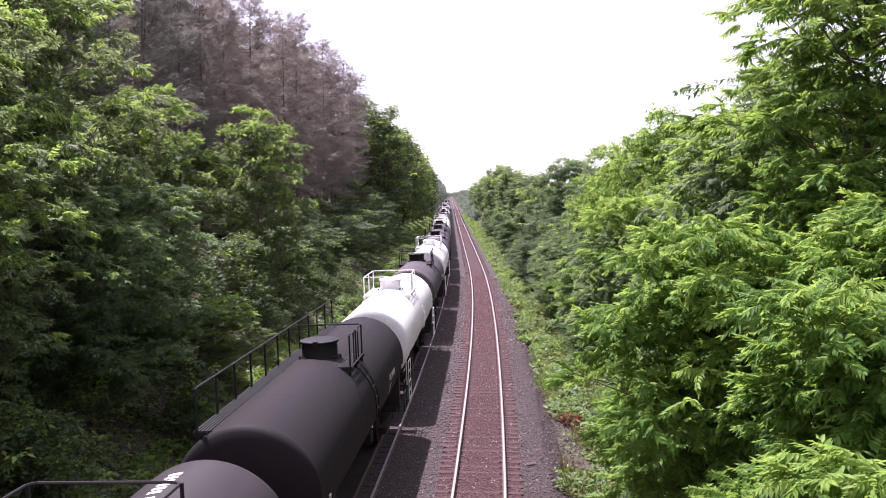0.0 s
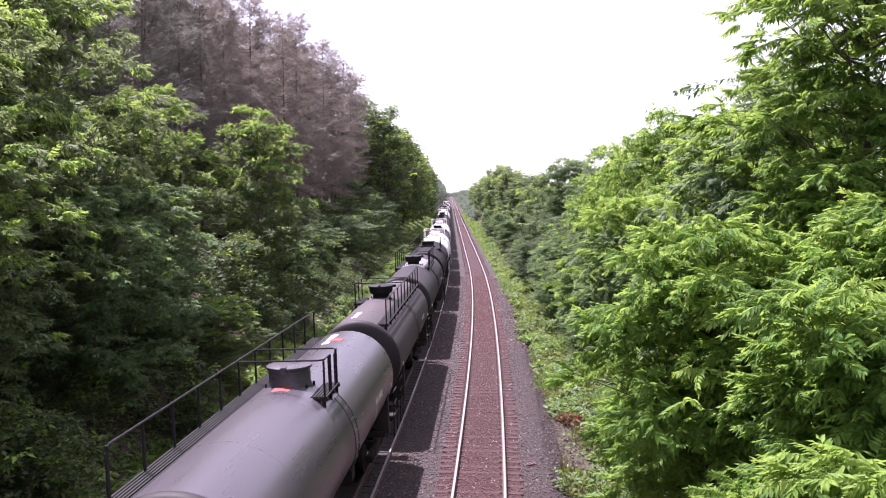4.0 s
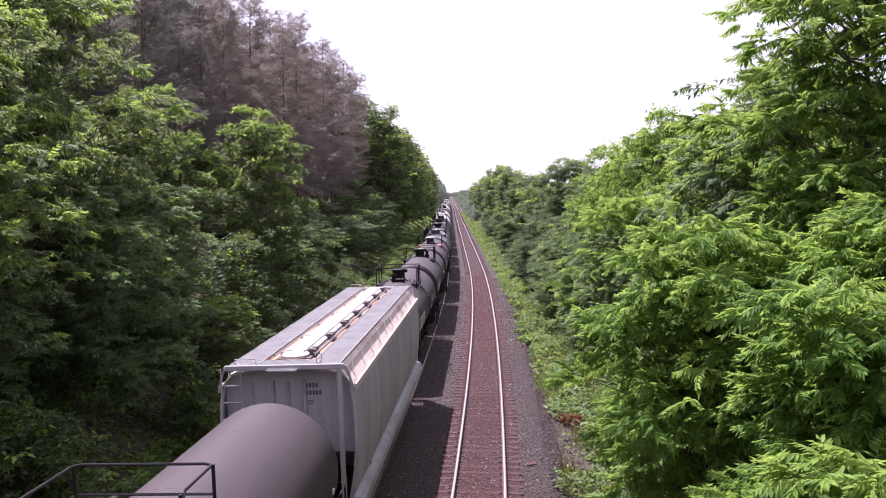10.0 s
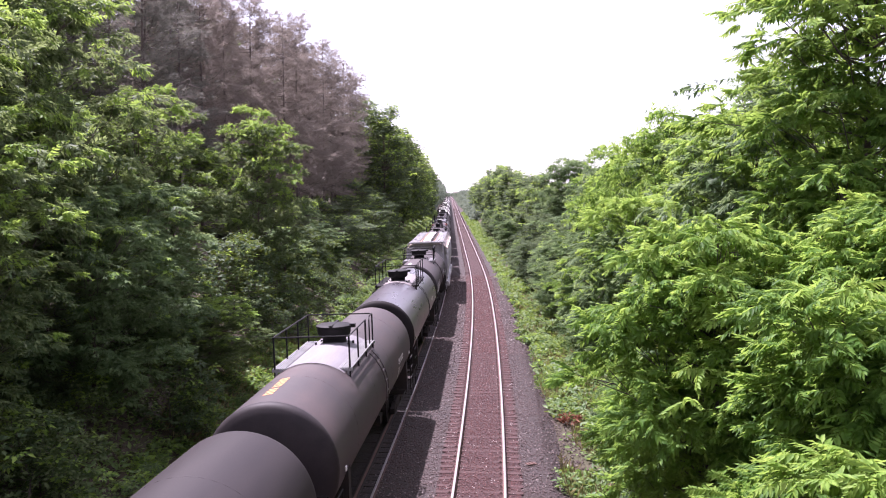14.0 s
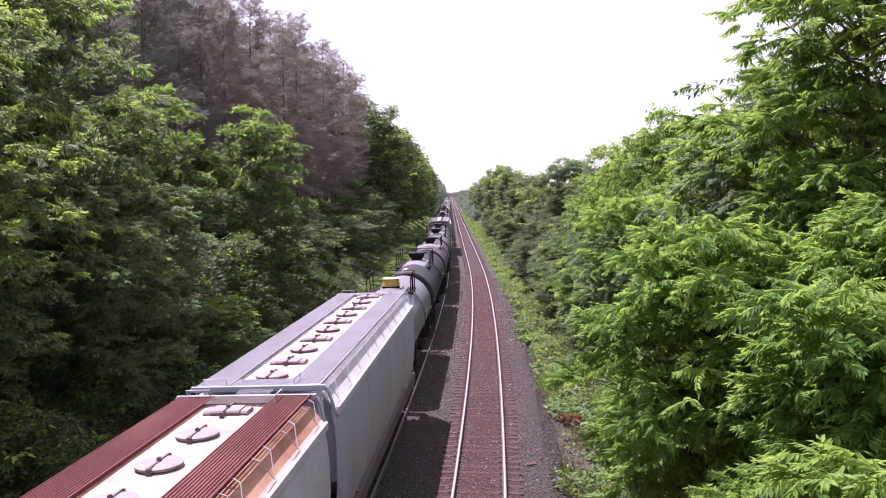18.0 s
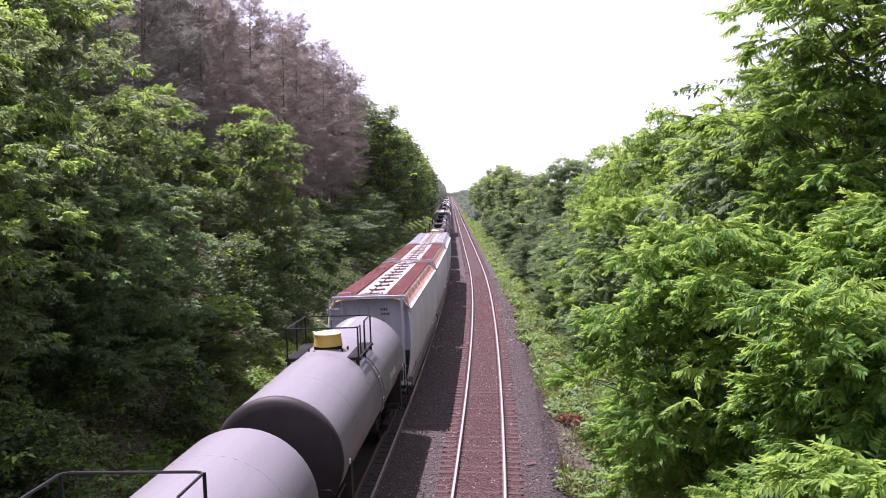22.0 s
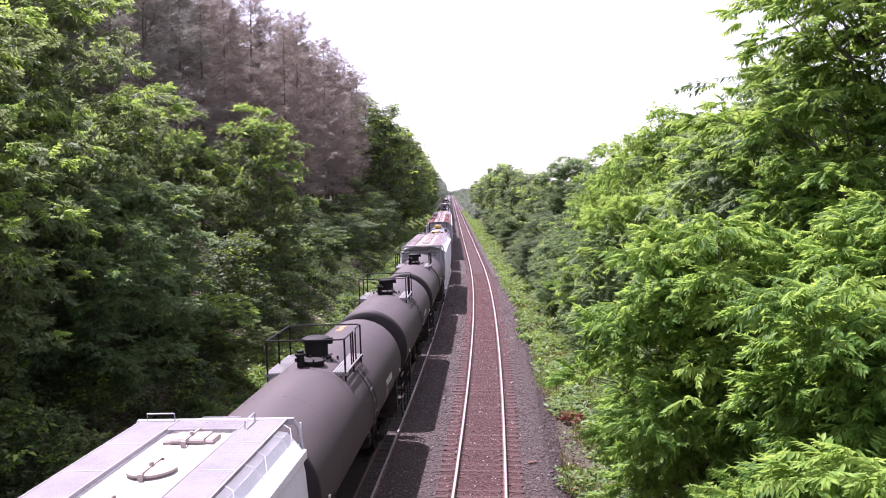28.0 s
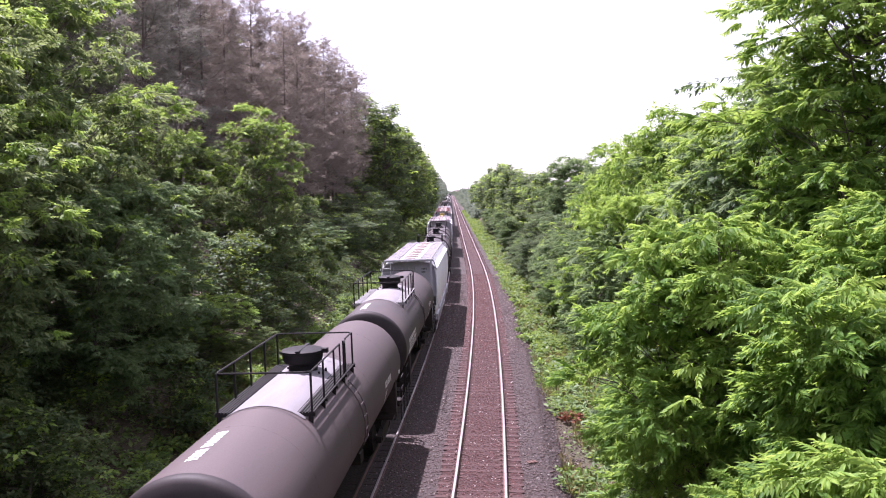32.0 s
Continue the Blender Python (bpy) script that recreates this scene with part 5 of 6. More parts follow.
def pine(seed, height, n_whorl=22, brown=0.0, bare=0.35, label=""):
    """A tall forest pine: straight trunk, whorls of thin boughs, dead below, tufted with needles above."""
    rng = np.random.default_rng(seed)
    prng = random.Random(seed)
    s = Shape()
    s.tube([(0, 0, -0.5), (prng.uniform(-0.15, 0.15), 0.1, height * 0.5), (0, 0, height)], 0.16, 8, True, 0.02)
    dead = Shape()
    pts, dirs = [], []
    for i in range(n_whorl):
        for k in range(prng.randint(5, 7)):
            z = height * (0.16 + 0.84 * (i + prng.uniform(-0.7, 0.7)) / n_whorl)
            z = min(z, height - 0.15)
            reach = (0.85 + 2.6 * (1 - (z / height)) ** 0.65) * prng.uniform(0.55, 1.2)
            if z < height * bare:
                reach *= 0.75
            a = prng.uniform(0, 6.283)
            up = prng.uniform(-0.3, 0.8)
            p0 = Vector((0, 0, z))
            p2 = Vector((math.cos(a) * reach, math.sin(a) * reach, z + up * reach))
            p1 = p0.lerp(p2, 0.5) + Vector((0, 0, -0.12 * reach))
            lifeless = z < height * bare and prng.random() < 0.65
            (dead if lifeless else s).tube([p0, p1, p2], 0.026, 3, False, 0.007)
            if lifeless:
                for _ in range(3):
                    q = p1.lerp(p2, prng.random())
                    dead.tube([q, q + Vector((prng.uniform(-0.5, 0.5), prng.uniform(-0.5, 0.5), prng.uniform(-0.25, 0.3)))], 0.012, 3, False, 0.004)
                continue
            spread_w = 0.13 + 0.16 * reach
            for _ in range(max(6, int(reach * 8))):
                t = prng.uniform(0.3, 1.06)
                w = spread_w * (0.4 + 0.8 * math.sin(math.pi * min(1, t * 0.8)))
                c = prng.gauss(0, w)
                q = p0.lerp(p2, t) + Vector((-math.sin(a) * c, math.cos(a) * c, prng.gauss(0.05, 0.16)))
                pts.append(q)
                dirs.append((math.cos(a) - 0.5 * math.sin(a) * c / w, math.sin(a) + 0.5 * math.cos(a) * c / w, 0.55))
    pts, dirs = np.array(pts), np.array(dirs)
    per = 15
    at = np.repeat(pts, per, 0)
    n = len(at)
    out = np.repeat(dirs, per, 0) * 0.8 + rng.normal(0, 0.6, (n, 3))
    at = at + rng.normal(0, 0.1, (n, 3)) * np.array([1, 1, 0.6])
    up = rng.normal(0, 0.8, (n, 3)) + np.array([0, 0, 1.0])
    needle = (np.array([(-0.017, 0, 0), (0.017, 0, 0), (0, 0.27, 0.02)]), np.array([(0, 1, 2)]))
    v, t = spread(needle, at, out, up, rng.uniform(0.7, 1.25, n))
    top = new("pine_tree")
    tagged(top, label, "tree", "tall pines on the bank")
    tr = part("trunk", s.mesh("trunk", "bark", True), top, "straight brown pine trunk and boughs")
    part("dead_branch", dead.mesh("dead_branch", "bark_pale"), tr, "pale leafless lower branches")
    part("crown", quick_mesh("crown", v, t, "needle_b" if brown else "needle"), top, "browned needles paled for haze" if brown else "grey-green needle tufts")["kind"] = "stuff"
    return top


def put(y, u, scale=1.0, turn=0.0, z=None, sz=None):
    p = beside(y, u, land(u) - 0.1 if z is None else z)
    return Matrix.LocRotScale(p, Euler((0, 0, turn)), (scale, scale, sz or scale))


def plant(kinds, spots, seed=1):
    """Stands trees of several kinds at (y, u, scale, vertical scale) spots: each kind's first stays the pattern for its copies."""
    rng = random.Random(seed)
    used = set()
    for i, (y, u, sc, sz) in enumerate(spots):
        k = i % len(kinds)
        m = put(y, u, sc, rng.uniform(0, 6.28), sz=sz)
        if k not in used:
            kinds[k].matrix_basis = m
            used.add(k)
        else:
            copy_tree(kinds[k], m)


def copy_tree(ob, m):
    keep = ob.scale.copy()
    ob.scale = (1, 1, 1)
    c = copy_thing(ob, m)
    ob.scale = keep
    return c


def build_plants():
    rng = random.Random(7)
    # the walnuts near the bridge, right of the line
    near = [(shelf_tree(21, (1.8, 1.7, 2.5), 6.0, 62, 26, 3, 0.82, 8, label="full walnut tree with layered bright green leaves", low=-0.9, inner=0.18, shelf=(0.8, 0.64, 0.36)), 5.0, 15.2, -0.5, 200),
            (shelf_tree(22, (2.0, 1.9, 4.6), 10.4, 92, 18, 3, 0.9, 8, label="tall walnut tree with long pinnate leaves", low=-0.9, sunlit=1.5, inner=0.16, shelf=(0.9, 0.7, 0.4)), 8.6, 17.2, 0.5, 40),
            (shelf_tree(23, (0.85, 0.9, 1.2), 6.3, 24, 18, 4, 0.8, 8, label="slender walnut tree close to the bridge with large leaves", low=-0.9, inner=0.15, shelf=(0.62, 0.5, 0.3)), 4.9, 9.75, 0.0, 280),
            (shelf_tree(24, (1.6, 1.2, 1.3), 4.0, 34, 19, 4, 0.8, 8, label="low spreading walnut sapling with drooping leaves", low=-0.6, inner=0.15, shelf=(0.75, 0.6, 0.34)), 4.9, 11.0, -0.75, 15),
            (shelf_tree(25, (0.9, 0.8, 1.0), 4.9, 20, 18, 4, 0.8, 8, label="walnut sapling below the bridge parapet", low=-0.7, inner=0.15, shelf=(0.62, 0.5, 0.3)), 4.75, 8.1, -0.1, 100),
            (shelf_tree(26, (1.9, 1.9, 3.3), 7.2, 60, 18, 3, 0.96, 7, mat="broad", sunlit=0.45, label="bluish green walnut tree with a domed feathery crown", low=-0.9, inner=0.16, shelf=(0.85, 0.68, 0.38)), 7.5, 20.8, -0.1, 75)]
    for ob, x, y, z, a in near:
        ob.matrix_basis = pose(x, y, z, 0, 0, a)
    for k, x, y, z, a, sc in ((5, 5.9, 25.5, 0.2, 2.0, 0.78), (0, 7.6, 13.2, 0.35, 1.0, 0.95), (3, 5.6, 18.4, -0.3, 3.0, 0.9), (3, 5.7, 22.5, -0.2, 5.0, 0.85)):
        copy_tree(near[k][0], Matrix.LocRotScale((x, y, z), Euler((0, 0, a)), (sc, sc, sc)))
    # right-hand row, mixed with smaller pinnate crowns
    r = [shelf_tree(31, (2.1, 2.1, 4.2), 5.6, 80, 14, 4, 0.9, 3, "walnut", "full green trackside tree with feathery leaves", -0.9, (0.95, 0.75, 0.42)),
         shelf_tree(32, (2.5, 2.5, 4.4), 5.9, 84, 14, 4, 0.95, 3, "broad", "full green deciduous trackside tree", -0.9, (1.1, 0.85, 0.5), sunlit=0.2)]
    spots = [(30, 7.6, 0.9, 0.8), (35, 9.4, 0.95, 0.86), (41, 7.0, 0.85, 1.02), (29, 10.6, 1.05, 0.95), (46, 8.4, 0.95, 0.84), (52, 7.0, 0.9, 0.62), (36, 7.7, 0.85, 1.08), (43.5, 5.9, 0.62, 0.4), (48.5, 5.8, 0.66, 0.44), (55, 5.8, 0.7, 0.42),
             (38, 13, 1.2, 0.9), (50, 13.6, 1.2, 0.82), (25, 15, 1.2, 1.05), (16, 14, 1.2, 1.1), (21.5, 8.8, 0.9, 0.8)]
    plant(r, spots, 5)
    rd = [shelf_tree(33, (2.3, 2.3, 4.8), 6.2, 84, 14, 4, 1.0, 3, "broad", "rounded dark green deciduous tree", -0.9, (1.0, 0.8, 0.5), sunlit=0.06),
          shelf_tree(36, (2.6, 2.6, 4.2), 5.6, 84, 14, 4, 1.0, 3, "far", "deep green deciduous tree by the line", -0.9, (1.1, 0.85, 0.5), sunlit=0.03)]
    spots = [(59, 8.4, 0.9, 0.78), (67, 7.2, 0.85, 0.58), (76, 8.2, 1.05, 0.9), (85, 7.4, 0.85, 0.6), (64, 13.5, 1.2, 0.74), (80, 14, 1.2, 0.66)]
    spots += [(y, 5.6 + 0.3 * math.sin(y), 0.7 + 0.1 * math.sin(2.3 * y), 0.4 + 0.08 * math.sin(1.7 * y)) for y in (60, 64.5, 70, 75, 81, 87.5, 95, 103, 112, 122, 134, 148, 164, 182)]
    plant(rd, spots, 8)
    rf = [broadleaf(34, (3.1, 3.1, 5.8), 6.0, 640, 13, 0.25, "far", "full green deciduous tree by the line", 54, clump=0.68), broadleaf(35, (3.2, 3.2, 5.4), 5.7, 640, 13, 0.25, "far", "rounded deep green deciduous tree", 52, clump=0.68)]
    spots = [(94, 7.6, 1.05, 0.8), (104, 8.0, 1.05, 0.78), (116, 7.8, 1.05, 0.8), (129, 8.2, 1.1, 0.85), (143, 8.0, 1.15, 0.9), (158, 8.2, 1.2, 1.0), (172, 7.8, 1.3, 1.06), (187, 8.0, 1.3, 1.1), (204, 8.4, 1.3, 1.12), (226, 7.8, 1.3, 1.1), (254, 8.2, 1.3, 0.98), (286, 8.4, 1.35, 0.92), (325, 8.6, 1.4, 0.88), (372, 8.8, 1.4, 0.85)]
    plant(rf, spots, 6)
    # left-hand front row on the bank
    le = [shelf_tree(41, (2.5, 2.5, 4.6), 6.2, 100, 17, 4, 0.7, 4, "broad_d", "dense green tree on the bank with hanging leaves", -0.95, (0.85, 0.66, 0.42), sunlit=0.46),
          shelf_tree(42, (2.3, 2.3, 4.4), 5.8, 92, 17, 4, 0.7, 4, "broad_d", "leafy deciduous tree on the bank", -0.95, (0.8, 0.62, 0.42), sunlit=0.54),
          shelf_tree(43, (2.2, 2.2, 4.0), 5.4, 84, 17, 4, 0.72, 4, "broad", "dark green deciduous tree on the bank", -0.95, (0.8, 0.62, 0.4), sunlit=0.15)]
    # Spots nearest the bridge are out of view, added to shade the bank.
    spots = [(26, -14.8, 1.15, 1.2), (20, -13.4, 1.05, 1.06), (27, -11.9, 0.95, 0.75), (32.5, -13.7, 0.88, 0.84), (21, -17.4, 1.25, 1.4), (29, -18.0, 1.15, 1.15), (31, -10.4, 0.6, 0.3), (46, -12.7, 0.92, 1.0),
             (23, -11.2, 0.9, 0.7), (11, -14.4, 1.1, 1.1), (36, -17.4, 1.0, 0.66), (14, -17, 1.3, 1.5), (17, -11.8, 0.9, 0.8)]
    plant(le, spots, 9)
    # The second kind wears the shade-darkened leaves.
    lo = [broadleaf(44, (3.2, 3.2, 4.8), 5.1, 460, 12, 0.24, "broad", "low green tree on the bank before the pines", 30, sunlit_share=0.15), broadleaf(45, (3.0, 3.0, 4.6), 4.8, 460, 12, 0.24, "shrub", "small rounded tree on the bank", 30, sunlit_share=0.15)]
    spots = [(52, -12.6, 0.75, 0.36), (58, -12.6, 0.8, 0.38), (65, -12.4, 0.8, 0.36), (73, -12.4, 0.85, 0.4), (81, -12.0, 0.85, 0.4), (90, -12.0, 0.9, 0.44), (99, -12.2, 0.95, 0.5), (109, -12.2, 0.95, 0.6),
             (58, -16.4, 0.9, 0.32), (70, -16.0, 0.9, 0.34), (84, -15.8, 0.9, 0.36), (97, -15.5, 0.95, 0.4), (112, -15.5, 1.0, 0.62)]
    plant(lo, [p for p in spots if p[0] < 72], 10)
    # The farther spots take the haze-greyed leaves.
    lf = [broadleaf(46, (3.1, 3.1, 4.7), 5.0, 460, 12, 0.24, "far", "tree at the foot of the pines, leaves paled for haze", 30, sunlit_share=0.7)]
    plant(lf, [p for p in spots if p[0] >= 72], 11)
    # the taller row farther on, partly in shade-darkened leaves
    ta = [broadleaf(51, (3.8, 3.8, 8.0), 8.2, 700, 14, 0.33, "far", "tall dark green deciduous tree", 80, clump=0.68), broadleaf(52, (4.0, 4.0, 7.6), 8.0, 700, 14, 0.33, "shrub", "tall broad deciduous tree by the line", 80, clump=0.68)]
    spots = [(126, -12.8, 1.15, 1.12), (136, -12.2, 1.1, 1.08), (145, -11.8, 1.1, 1.05), (155, -11.6, 1.1, 1.02), (166, -11.4, 1.1, 1.0), (179, -11.0, 1.15, 0.95), (134, -17, 1.2, 1.1), (148, -17, 1.2, 1.1),
             (194, -10.8, 1.15, 0.95), (211, -10.8, 1.15, 0.95), (231, -10.8, 1.15, 0.95), (255, -10.6, 1.15, 0.95), (282, -10.8, 1.2, 0.95)]
    plant(ta, spots, 3)
    # pines behind
    pi = [pine(61, 20.5, 25, 0, 0.25, "tall grey-green pine with a bare lower trunk"), pine(63, 19.0, 24, 0, 0.16, "tall slender grey-green pine on the bank")]
    pb = [pine(62, 21.5, 27, 1, 0.16, "tall browning pine, paled for haze, with dead lower branches"), pine(64, 21.0, 27, 1, 0.12, "tall browned pine, paled for haze, with dead lower boughs")]
    spots = []
    for u0, ya, yb, step in ((-20.0, 50, 130, 5.6), (-24.2, 24, 128, 5.0), (-29.0, 26, 120, 15.0)):
        y = ya
        while y < yb:
            k = rng.uniform(0.88, 1.06)
            k *= 0.98 if y > 58 else 1.0
            spots.append((y + rng.uniform(-1.2, 1.2), u0 + 0.045 * (y - 60) + rng.uniform(-0.9, 0.9), k * 1.1, k))
            y += step
    plant(pi, [p for p in spots if p[0] < 58], 13)
    # Farther pines get the haze-paled brown needles.
    plant(pb, [p for p in spots if p[0] >= 58], 14)
    # trees deep in the wood, closing the gaps between the trunks
    de = [broadleaf(55, (3.6, 3.6, 6.2), 6.4, 260, 10, 0.5, "broad_d", "dim understorey tree filling in behind the pines and the camera", 26)]
    # The ten spots behind the camera are unseen, added to block light.
    spots = [(30 + 8.5 * i, -34 + 0.05 * 8.5 * i + (i % 2) * 2.5, 1.3, 1.25 + 0.2 * (i % 3)) for i in range(13)] + [(-12 - 9 * i, (-15 - i % 2 * 4, 12 + i % 3 * 3)[i % 2], 1.2, 1.1) for i in range(10)] + [(112 + 11 * i, -23 - 7 * (i % 2), 1.25, 1.2) for i in range(13)]
    spots += [(41, -21, 0.9, 0.6), (47, -24, 1.0, 0.7), (55, -19, 0.9, 0.5), (38, -25, 1.0, 0.7)]
    plant(de, spots, 4)
    # bushes at the foot of both banks
    kw = dict(kind="bush", category="bush", group="bushes beside the railway")
    small = [broadleaf(71, (1.2, 1.2, 0.9), 0.8, 170, 10, 0.1, "weed", "low leafy bush on the bank", 10, **kw), broadleaf(72, (1.1, 1.1, 1.0), 0.85, 170, 10, 0.1, "broad", "light green bush in the verge", 10, **kw)]
    large = [broadleaf(73, (2.3, 2.3, 1.9), 1.6, 340, 10, 0.14, "shrub", "spreading shrub, leaves darkened for the bank's shade", 22, sunlit_share=0.4, **kw), broadleaf(74, (2.1, 2.1, 2.1), 1.7, 340, 10, 0.14, "broad_d", "dense green shrub on the bank", 22, **kw)]
    dim = [broadleaf(75, (2.3, 2.3, 1.9), 1.6, 340, 10, 0.14, "shrub", "spreading shrub, leaves darkened for the trees' shade", 22, sunlit_share=0.1, **kw), broadleaf(76, (2.1, 2.1, 2.1), 1.7, 340, 10, 0.14, "shrub", "shrub at the wood's edge, leaves darkened for shade", 22, sunlit_share=0.3, **kw)]
    spots = []
    y = 14.0
    while y < 135:
        k = rng.uniform(0.6, 1.0)
        k *= 0.45 if 26 < y < 41 else 1.0
        spots.append((y + rng.uniform(-1, 1), -8.5 + rng.uniform(-0.4, 0.4), k, k))
        y += 2.4 if y < 45 else 3.6 if y < 70 else 7
    y = 20.0
    while y < 190:
        k = rng.uniform(0.45, 0.8)
        spots.append((y + rng.uniform(-1.5, 1.5), 5.8 + rng.uniform(-0.3, 0.5), k, k))
        y += 5.0 if y < 80 else 11.0
    plant(small, spots, 17)
    spots = []
    for u0, k0, step in ((-10.2, 0.75, 3.8), (-12.0, 1.05, 4.6)):
        y = 14.0
        while y < 130:
            k = k0 * rng.uniform(0.8, 1.2)
            k *= 0.75 if y > 40 else 0.4 if y > 26 and u0 > -11 else 1.0
            spots.append((y + rng.uniform(-1, 1), u0 + rng.uniform(-0.5, 0.5), k, k))
            y += step * (0.7 if y < 42 else 1 if y < 62 else 2.4)
    y = 22.0
    while y < 130:
        k = rng.uniform(0.55, 0.85)
        spots.append((y + rng.uniform(-1, 1), 7.2 + rng.uniform(-0.3, 0.5), k, k))
        y += 7.0 if y < 50 else 9.0
    for y, u, k in ((16.5, 5.2, 0.55), (19.5, 5.3, 0.6), (23.5, 5.4, 0.6), (27.5, 5.5, 0.62), (32.0, 5.6, 0.6)):
        spots.append((y, u, k, k))
    plant(large, [p for p in spots if p[0] < 36 or p[1] > 0], 18)
    # Left-hand spots farther out get only shade-darkened shrubs.
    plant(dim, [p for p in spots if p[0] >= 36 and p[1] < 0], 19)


def far_woods():
    """Distant woodland on both sides as one mass of leaf sprays."""
    rng = np.random.default_rng(5)
    n = 52000
    y = 250 + 1250 * rng.random(n) ** 1.6
    side = np.where(rng.random(n) < 0.5, -1, 1)
    u = np.where(side < 0, -9.5, 3.4) + side * rng.random(n) ** np.where(side < 0, 2, 1) * 15
    tree = np.floor(y / 9)
    tall = 11 + 5 * np.abs(np.sin(tree * 12.9898 + side)) + 2 * np.sin(tree * 4.1)
    tall = np.where(side < 0, tall + 1, tall * 0.72)
    across = rng.random(n) < 0.12
    y = np.where(across, 1400 + 120 * rng.random(n), y)
    u = np.where(across, rng.uniform(-40, 40, n), u)
    k = rng.random(n) ** 0.7
    round_ = np.sqrt(np.clip(1 - np.abs((y / 9 - tree) - 0.5) ** 2 * 2.2, 0.1, 1))
    z = 0.2 + k * tall * round_
    z = np.where((side > 0) & ~across, np.minimum(z, 0.2 + rng.random(n) * (u - 2.8) * 0.9), z)
    x, yy = beside_np(y, u + side * k ** 3 * 2)
    at = np.stack([x, yy, z], -1)
    out = rng.normal(size=(n, 3)) - np.array([0, 0.5, 0.3])
    up = rng.normal(0, 0.5, (n, 3)) + np.array([0, 0, 1.0])
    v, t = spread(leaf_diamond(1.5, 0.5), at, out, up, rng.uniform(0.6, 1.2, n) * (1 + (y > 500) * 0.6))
    tagged(new("far_woods", quick_mesh("far_woods", v, t, "misty")), "distant woods along the railway, leaf colour paled for haze", "woods", kind="stuff")


def verge():
    """Weeds and grass on the verge and the banks."""
    rng = np.random.default_rng(8)
    n = 130000
    y = 15 + 330 * rng.random(n) ** 2.3
    left = rng.random(n) < 0.4
    u = np.where(left, -7.0 - rng.random(n) * 6.5, np.where(y > 70, 1.9, 2.35) + np.where(y > 45, 3.0, 3.8) * rng.random(n) ** 0.8)
    clump = np.array([noise.noise((a * 0.45, b * 0.9, 5)) for a, b in zip(y, u)])
    keep = (clump > -0.12) | left | (u > 4.4)
    keep &= ~((np.abs(y - 29.8) < 3.4) & (np.abs(u - 3.2) < 0.85)) | (rng.random(n) < 0.1)
    keep &= (u > 2.75) | (y > 75) | (clump > 0.1) | left
    y, u, clump, left = y[keep], u[keep], clump[keep], left[keep]
    n = len(y)
    z0 = np.interp(u, PROFILE_U, PROFILE_Z)
    z = z0 + rng.random(n) * (0.1 + 0.8 * np.clip(clump + 0.2, 0, 1)) * np.where(u > 2.9, 1, 0.5) * np.where(left, 1.6, 1)
    x, yy = beside_np(y, u)
    at = np.stack([x, yy, z], -1)
    out = np.stack([rng.normal(0, 1, n), rng.normal(0, 1, n), rng.uniform(-0.1, 0.8, n)], -1)
    up = np.stack([rng.normal(0, 0.4, n), rng.normal(0, 0.4, n), np.ones(n)], -1)
    v, t = spread(leaf_diamond(0.16, 0.042), at, out, up, rng.uniform(0.45, 1.3, n) * (1 + y / 90))
    tagged(new("weeds", quick_mesh("weeds", v, t, "weed")), "low green weeds along the track verge", "weeds", kind="stuff")
    n = 16000
    y = 15 + 120 * rng.random(n) ** 1.6
    u = 2.6 + 2.4 * rng.random(n)
    cl = np.array([noise.noise((a * 0.3, b * 0.6, 9)) for a, b in zip(y, u)])
    y, u = y[cl > 0.0], u[cl > 0.0]
    y, u = np.concatenate([y, rng.uniform(25, 42, 4200)]), np.concatenate([u, rng.uniform(-10.4, -7.0, 4200)])
    n = len(y)
    x, yy = beside_np(y, u)
    at = np.stack([x, yy, np.interp(u, PROFILE_U, PROFILE_Z)], -1)
    out = np.stack([rng.normal(0, 0.45, n), rng.normal(0, 0.45, n), np.ones(n)], -1)
    up = rng.normal(0, 1, (n, 3))
    v, t = spread(leaf_diamond(0.34, 0.012, 0.2, 0.3), at, out, up, rng.uniform(0.5, 1.4, n))
    tagged(new("dry_grass", quick_mesh("dry_grass", v, t, "straw")), "dry yellowish grass tufts in the verge", "grass", kind="stuff")


